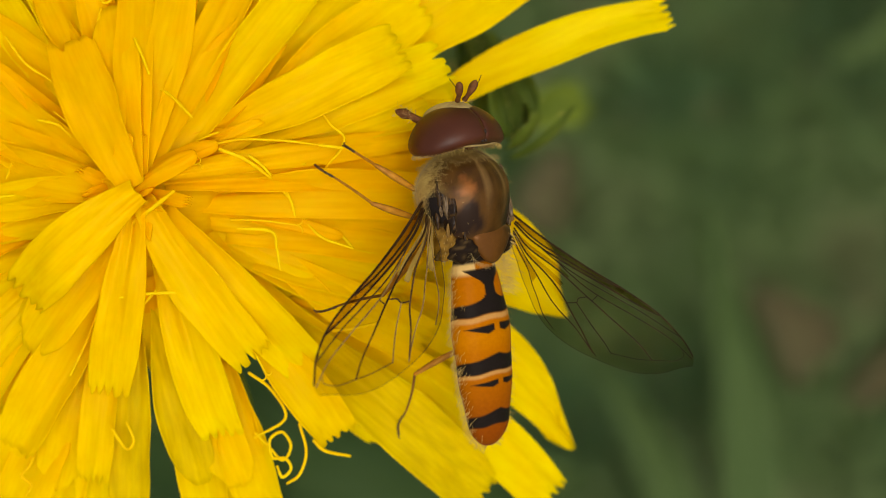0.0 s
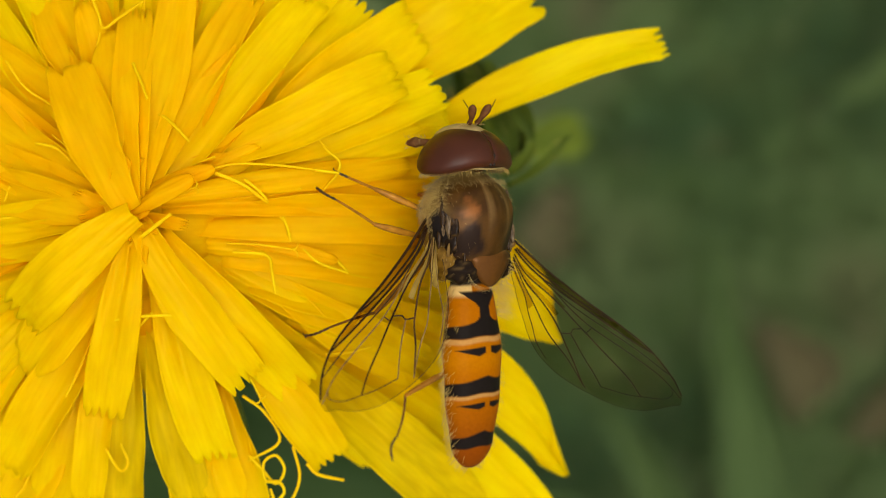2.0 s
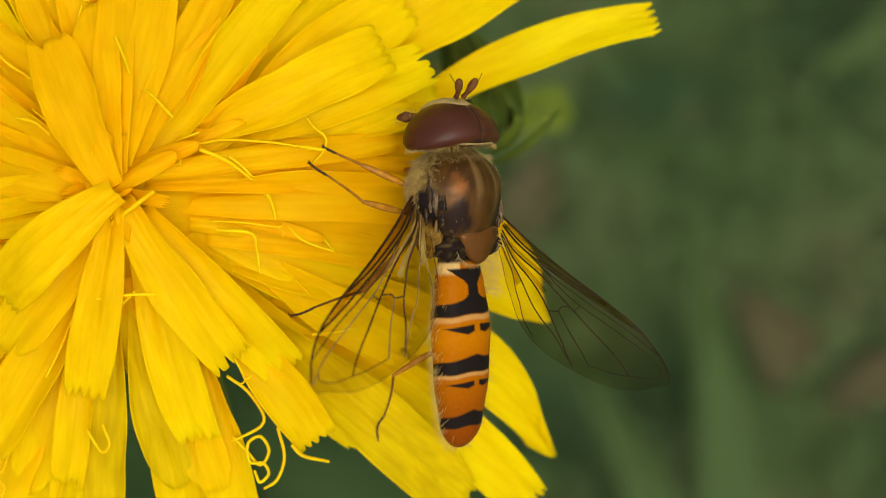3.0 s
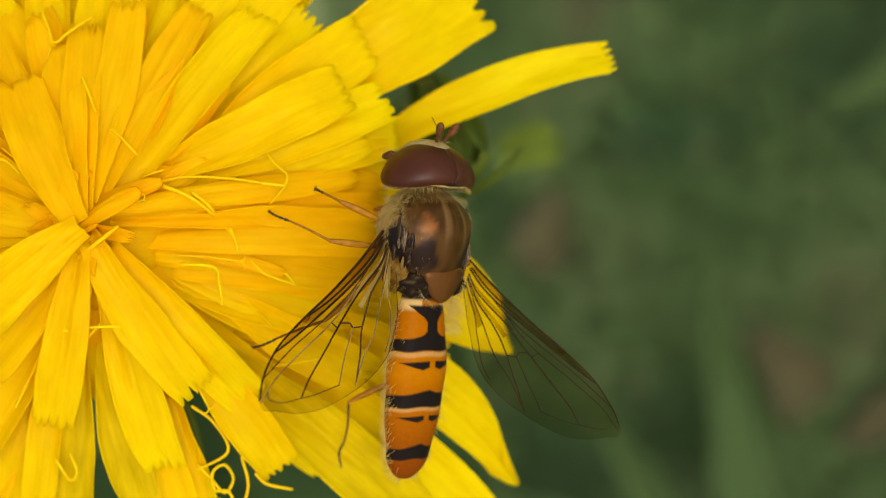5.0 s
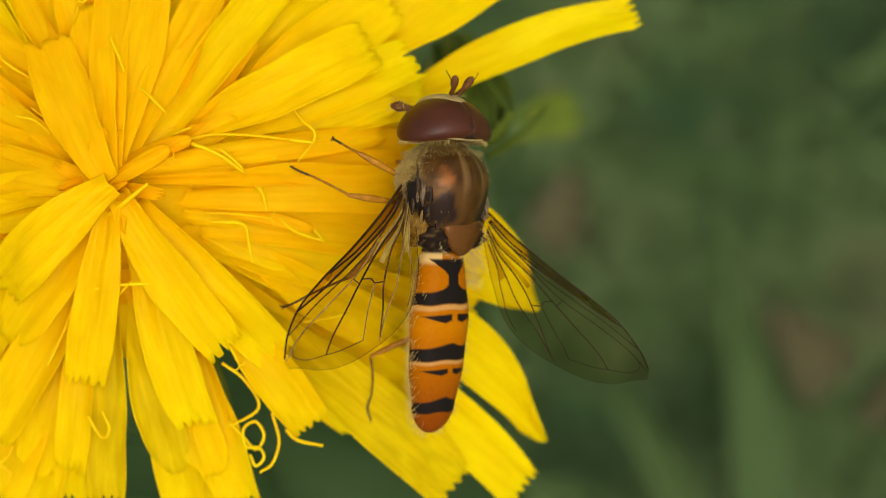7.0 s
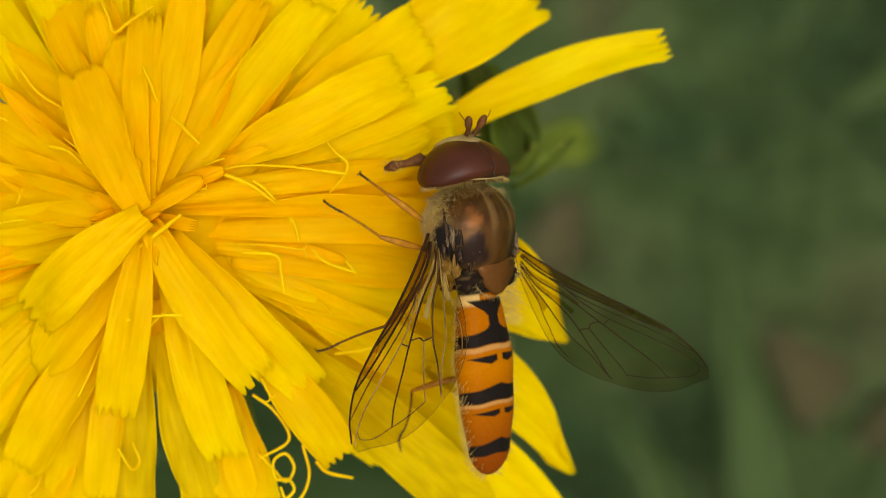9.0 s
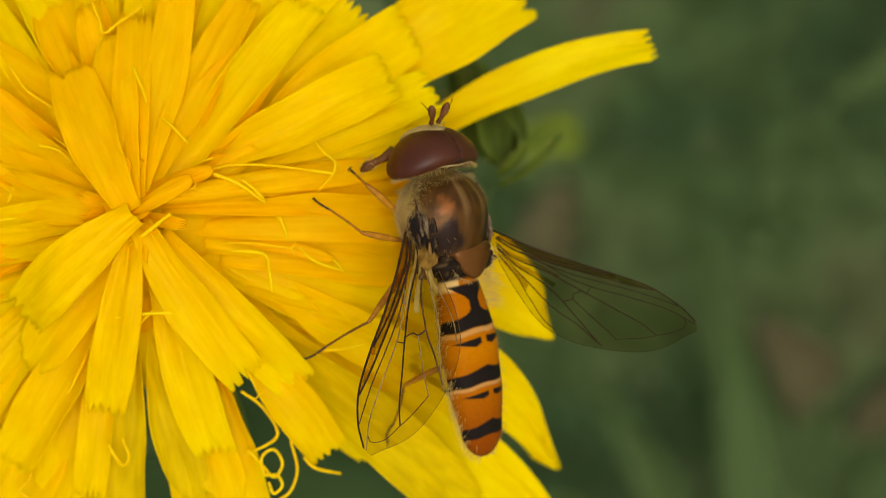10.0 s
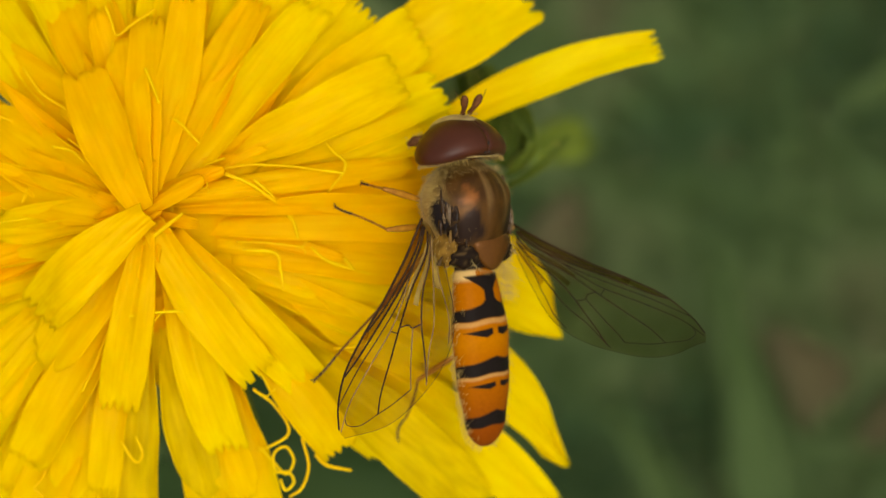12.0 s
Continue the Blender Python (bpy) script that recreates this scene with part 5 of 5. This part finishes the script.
def build_wing(name, mirror):
    flip = lambda p: Vector((p.x, -p.y if mirror else p.y, p.z)) * MM
    wing = wing_sheet(name, FRONT_EDGE, HIND_EDGE, WING, fly, flip, "clear brownish wing with dark veins", rows=64, cols=28)
    for kind, (r, path) in VEINS.items():
        pts = even(path, 8 * len(path))
        v, f = tube([flip(on_wing(p.x, p.y, 0.01)) for p in pts], [(1.15 if mirror else 0.85) * r * MM * (1 - 0.06 * p.x) for p in pts], 7)
        mesh_object("vein", v, f, COSTA if kind in ("costa", "subcosta", "first_radius", "media") else COSTA if not mirror else PALE_VEIN if kind in ("third_radius", "lower_media", "anal_vein", "axillary_vein") else VEIN, wing)
    wing_sheet("pterostigma", [(3.75, 0.34), (4.4, 0.43), (5.1, 0.48)], [(3.75, 0.25), (4.4, 0.28), (5.1, 0.44)], AMBER, wing, flip, "amber wing spot", 0.012, 16, 4)
    # strips between the root veins: painted sheen on the left, amber on the right
    for upper, lower in (([(0.35, -0.33), (0.95, -0.40), (1.9, -0.36), (2.5, -0.40)], [(0.35, -0.36), (0.95, -0.47), (1.9, -0.44), (2.5, -0.46)]),
                         ([(0.5, -0.44), (1.2, -0.58), (2.0, -0.60), (2.5, -0.66)], [(0.5, -0.47), (1.2, -0.66), (2.0, -0.74), (2.5, -0.82)]),
                         ([(0.5, -0.58), (1.2, -0.84), (1.8, -1.08)], [(0.5, -0.64), (1.2, -0.98), (1.8, -1.28)])):
        wing_sheet("basal_cell", upper, lower, ROOT_SHEEN if mirror else AMBER, wing, flip, "strip at the wing root, on the left wing its sheen painted pale", 0.012, 20, 3)
    wing_sheet("front_cell", [(0.25, -0.02), (1.52, 0.04), (2.77, 0.18), (4.01, 0.39)], [(0.25, -0.14), (1.52, -0.19), (2.77, -0.04), (4.01, 0.20)], AMBER, wing, flip, "amber tinted front edge of the wing", 0.012, 30, 4)
    return wing


def build_leg(femur_len, tibia_len, thick, shin):
    """Femur, and tibia with its tarsus: each in its own space, x along it."""
    n = [k / 8 for k in range(9)]
    v, f = tube([(s * femur_len * MM, 0, 0.04 * MM * math.sin(s * 3)) for s in n], [thick * MM * (0.75 + 0.5 * math.sin(s * 2.6) ** 2 - 0.25 * s) for s in n], 10)
    femur = mesh_object("femur", v, f, LEG, fly)
    t = tibia_len * 0.66
    v, f = tube([(s * t * MM, 0, -0.06 * MM * math.sin(s * 3)) for s in n], [thick * MM * (0.46 - 0.1 * s) for s in n], 8)
    tibia = mesh_object("tibia", v, f, shin, fly)
    rest = tibia_len - t
    pts, rad = [], []
    for k in range(5):
        for s, r in ((0.0, 0.30), (0.8, 0.46), (0.98, 0.26)):
            x = (k + s) / 5
            pts.append(((t + x * rest) * MM, 0, 0.10 * MM * math.sin(x * 3)))
            rad.append(thick * MM * r)
    v, f = tube(pts, rad, 7)
    mesh_object("tarsus", v, f, TARSUS, tibia, "dark jointed foot")
    for s in (-1, 1):
        v, f = tube([Vector(p) * MM for p in ((tibia_len, 0, 0), (tibia_len + 0.06, s * 0.05, 0.01), (tibia_len + 0.10, s * 0.09, -0.05))], [0.03 * MM, 0.022 * MM, 0.01 * MM], 5)
        mesh_object("claw", v, f, TARSUS, tibia)
    return femur, tibia


build_body()
build_head_of_fly()
proboscis = build_proboscis()
wing_left, wing_right = build_wing("wing_left", True), build_wing("wing_right", False)
wing_left.name = wing_right.name = "wing"


def axes_pose(at, ahead, above):
    x = ahead.normalized()
    y = above.cross(x).normalized()
    return Matrix.Translation(at) @ Matrix((x, y, x.cross(y))).transposed().to_4x4()


def foot_at(rows, t):
    for (t0, a), (t1, b) in zip(rows, rows[1:]):
        if t0 <= t <= t1:
            return a.lerp(b, (t - t0) / (t1 - t0))
    return rows[-1][1]


def walk_leg(femur_len, tibia_len, thick, hip, rows, pole, shin=LEG):
    """A leg whose foot stays where rows put it in the world while the body moves over it."""
    femur, tibia = build_leg(femur_len, tibia_len, thick, shin)
    hip, pole = Vector(hip) * MM, Vector(pole)
    upper, lower = [], []
    for t, m in FLY_ROWS:
        foot = m.inverted() @ foot_at(rows, t)
        way = foot - hip
        d = min(way.length, (femur_len + tibia_len) * MM * 0.995)
        x = way.normalized()
        side = (pole - x * pole.dot(x)).normalized()
        a, b = femur_len * MM, tibia_len * MM
        c = max(-1.0, min(1.0, (a * a + d * d - b * b) / (2 * a * d)))
        knee = hip + x * a * c + side * a * math.sqrt(1 - c * c)
        upper.append((t, axes_pose(hip, knee - hip, side)))
        lower.append((t, axes_pose(knee, hip + x * d - knee, side)))
    walk(femur, upper)
    walk(tibia, lower)


def motions():
    walk(fly, FLY_ROWS)
    walk(wing_left, [
        (0.0, pose(-0.00138, 0.00055, -0.00020, 28.16, -2.40, -138.78)),
        (0.5, pose(-0.00138, 0.00055, -0.00020, 28.27, -2.71, -138.66)),
        (1.0, pose(-0.00138, 0.00055, -0.00020, 29.17, -4.40, -137.16)),
        (1.5, pose(-0.00138, 0.00055, -0.00020, 31.09, -7.46, -133.40)),
        (2.0, pose(-0.00138, 0.00055, -0.00020, 30.19, -5.68, -134.95)),
        (2.5, pose(-0.00138, 0.00055, -0.00020, 29.79, -5.69, -136.22)),
        (3.0, pose(-0.00138, 0.00055, -0.00020, 30.46, -6.63, -134.81)),
        (3.2, pose(-0.00138, 0.00055, -0.00020, 29.65, -5.61, -136.58)),
        (4.8, pose(-0.00138, 0.00055, -0.00020, 30.96, -6.65, -133.16)),
        (5.0, pose(-0.00138, 0.00055, -0.00020, 30.43, -5.99, -134.41)),
        (5.5, pose(-0.00138, 0.00055, -0.00020, 30.34, -5.81, -134.57)),
        (6.0, pose(-0.00138, 0.00055, -0.00020, 30.14, -5.20, -134.73)),
        (6.5, pose(-0.00138, 0.00055, -0.00020, 30.37, -4.95, -133.80)),
        (7.0, pose(-0.00138, 0.00055, -0.00020, 30.55, -5.19, -133.38)),
        (7.2, pose(-0.00138, 0.00055, -0.00020, 30.43, -4.54, -133.30)),
        (8.8, pose(-0.00143, 0.00048, -0.00024, 39.99, -1.75, -124.42)),
        (9.0, pose(-0.00143, 0.00048, -0.00024, 39.99, -1.75, -124.42)),
        (9.5, pose(-0.00146, 0.00028, -0.00022, 28.85, 8.70, -109.58)),
        (10.0, pose(-0.00136, 0.00037, -0.00016, 37.19, -1.45, -119.55)),
        (10.5, pose(-0.00137, 0.00046, -0.00018, 35.02, -8.51, -129.29)),
        (11.0, pose(-0.00160, 0.00008, -0.00010, 35.63, -4.72, -116.84)),
        (11.5, pose(-0.00157, 0.00013, -0.00023, 38.63, 6.84, -114.90)),
        (12.0, pose(-0.00157, 0.00024, -0.00029, 39.67, 9.73, -117.05)),
    ])
    walk(wing_right, [
        (0.0, pose(0.00160, -0.00030, 0.00040, 12.00, -38.20, -64.74)),
        (0.5, pose(0.00160, -0.00030, 0.00040, 12.00, -40.09, -66.47)),
        (1.0, pose(0.00160, -0.00030, 0.00040, 12.00, -41.77, -61.96)),
        (1.5, pose(0.00160, -0.00030, 0.00040, 12.00, -39.39, -59.74)),
        (2.0, pose(0.00160, -0.00030, 0.00040, 12.00, -37.31, -62.85)),
        (2.5, pose(0.00160, -0.00030, 0.00040, 12.00, -36.79, -61.15)),
        (3.0, pose(0.00160, -0.00030, 0.00040, 12.00, -37.02, -64.63)),
        (3.2, pose(0.00160, -0.00030, 0.00040, 12.00, -35.52, -65.67)),
        (4.8, pose(0.00160, -0.00030, 0.00040, 12.00, -37.61, -61.88)),
        (5.0, pose(0.00160, -0.00030, 0.00040, 12.00, -37.96, -62.37)),
        (5.5, pose(0.00160, -0.00030, 0.00040, 12.00, -37.76, -61.35)),
        (6.0, pose(0.00160, -0.00030, 0.00040, 12.00, -37.05, -62.68)),
        (6.5, pose(0.00160, -0.00030, 0.00040, 12.00, -36.90, -61.39)),
        (7.0, pose(0.00160, -0.00030, 0.00040, 12.00, -37.69, -59.32)),
        (7.2, pose(0.00160, -0.00030, 0.00040, 12.00, -38.88, -60.70)),
        (8.8, pose(0.00160, -0.00030, 0.00040, 12.00, -41.51, -56.59)),
        (9.0, pose(0.00160, -0.00030, 0.00040, 12.00, -42.01, -56.92)),
        (9.5, pose(0.00160, -0.00030, 0.00040, 12.00, -41.16, -48.05)),
        (10.0, pose(0.00160, -0.00030, 0.00040, 12.00, -45.19, -54.48)),
        (10.5, pose(0.00160, -0.00030, 0.00040, 12.00, -25.53, -48.01)),
        (11.0, pose(0.00160, -0.00030, 0.00040, 12.00, -29.41, -35.00)),
        (11.5, pose(0.00160, -0.00030, 0.00040, 12.00, -32.00, -41.85)),
        (12.0, pose(0.00160, -0.00030, 0.00040, 12.00, -45.18, -55.11)),
    ])
    foot_front_left = [(0.0, Vector((-0.00290, 0.00305, 0.00130))), (1.0, Vector((-0.00315, 0.00302, 0.00130))), (3.0, Vector((-0.00299, 0.00304, 0.00130))), (5.0, Vector((-0.00204, 0.00289, 0.00130))), (6.0, Vector((-0.00201, 0.00289, 0.00130))), (7.0, Vector((-0.00235, 0.00309, 0.00130))), (9.0, Vector((-0.00253, 0.00298, 0.00130))), (9.5, Vector((-0.00223, 0.00305, 0.00130))), (10.0, Vector((-0.00246, 0.00310, 0.00130))), (10.5, Vector((-0.00181, 0.00299, 0.00130))), (11.0, Vector((-0.00213, 0.00280, 0.00130))), (11.5, Vector((-0.00253, 0.00252, 0.00130))), (12.0, Vector((-0.00239, 0.00266, 0.00130)))]
    foot_mid_left = [(0.0, Vector((-0.00381, 0.00252, 0.00110))), (1.0, Vector((-0.00379, 0.00249, 0.00110))), (3.0, Vector((-0.00341, 0.00261, 0.00110))), (5.0, Vector((-0.00347, 0.00223, 0.00110))), (6.0, Vector((-0.00356, 0.00236, 0.00110))), (7.0, Vector((-0.00368, 0.00231, 0.00110))), (9.0, Vector((-0.00363, 0.00219, 0.00110))), (9.5, Vector((-0.00356, 0.00225, 0.00110))), (10.0, Vector((-0.00358, 0.00223, 0.00110))), (10.5, Vector((-0.00338, 0.00211, 0.00110))), (11.0, Vector((-0.00338, 0.00199, 0.00110))), (11.5, Vector((-0.00331, 0.00202, 0.00110))), (12.0, Vector((-0.00322, 0.00196, 0.00110)))]
    foot_hind_left = [(0.0, Vector((-0.00377, -0.00185, 0.00080))), (1.5, Vector((-0.00391, -0.00186, 0.00080))), (5.5, Vector((-0.00391, -0.00189, 0.00080))), (7.2, Vector((-0.00393, -0.00199, 0.00080))), (9.5, Vector((-0.00378, -0.00245, 0.00080))), (12.0, Vector((-0.00400, -0.00353, 0.00080)))]
    foot_front_right = [(0.0, Vector((0.00115, 0.00299, -0.00120))), (12.0, Vector((0.00128, 0.00328, -0.00120)))]
    foot_mid_right = [(0.0, Vector((0.00162, 0.00073, -0.00220))), (12.0, Vector((0.00185, 0.00094, -0.00220)))]
    foot_hind_right = [(0.0, Vector((-0.00136, -0.00574, -0.00120))), (7.2, Vector((-0.00137, -0.00554, -0.00120))), (12.0, Vector((-0.00136, -0.00537, -0.00120)))]
    walk_leg(1.6, 1.55, 0.10, (-0.95, 0.75, -0.75), foot_front_left, (-0.68, 0.05, 0.73))
    walk_leg(1.6, 2.5, 0.10, (-1.05, 0.0, -0.85), foot_mid_left, (-0.68, -0.20, 0.73))
    walk_leg(2.4, 3.0, 0.10, (-0.95, -0.75, -0.85), foot_hind_left, (-0.68, -0.30, 0.73), SHIN)
    walk_leg(2.0, 2.3, 0.09, (0.3, -4.0, -0.75), foot_hind_right, (-0.73, 0.3, -0.5), SHIN)
    walk_leg(1.7, 2.0, 0.09, (0.75, 0.9, -0.85), foot_front_right, (-0.4, 0.1, -1.0))
    walk_leg(2.0, 2.4, 0.09, (0.85, 0.1, -0.95), foot_mid_right, (-0.4, 0.1, -1.0))
    walk(proboscis, [
        (0.0, pose(-0.00024, 0.00264, -0.00060, 0.00, 44.01, 136.75)),
        (1.0, pose(0.00002, 0.00271, -0.00022, 0.00, 54.65, 173.12)),
        (2.0, pose(-0.00017, 0.00274, -0.00054, 0.00, 49.68, 177.52)),
        (3.0, pose(-0.00008, 0.00274, -0.00042, 0.00, 51.06, 177.30)),
        (5.0, pose(-0.00002, 0.00280, -0.00032, 0.00, 51.81, -171.63)),
        (6.0, pose(0.00002, 0.00257, -0.00016, 0.00, 55.29, 154.09)),
        (7.0, pose(-0.00015, 0.00270, -0.00051, 0.00, 49.89, 165.03)),
        (8.8, pose(-0.00045, 0.00272, -0.00086, 0.00, 45.47, -164.36)),
        (9.0, pose(-0.00063, 0.00269, -0.00104, 0.00, 45.43, -168.36)),
        (9.5, pose(-0.00042, 0.00274, -0.00083, 0.00, 46.43, -169.10)),
        (10.0, pose(-0.00054, 0.00266, -0.00095, 0.00, 42.91, -155.53)),
        (10.5, pose(-0.00049, 0.00277, -0.00091, 0.00, 47.74, 171.92)),
        (11.0, pose(-0.00013, 0.00282, -0.00051, 0.00, 45.38, -162.50)),
        (11.5, pose(-0.00031, 0.00275, -0.00070, 0.00, 47.76, -174.74)),
        (12.0, pose(-0.00013, 0.00284, -0.00050, 0.00, 46.65, -156.86)),
    ])


motions()
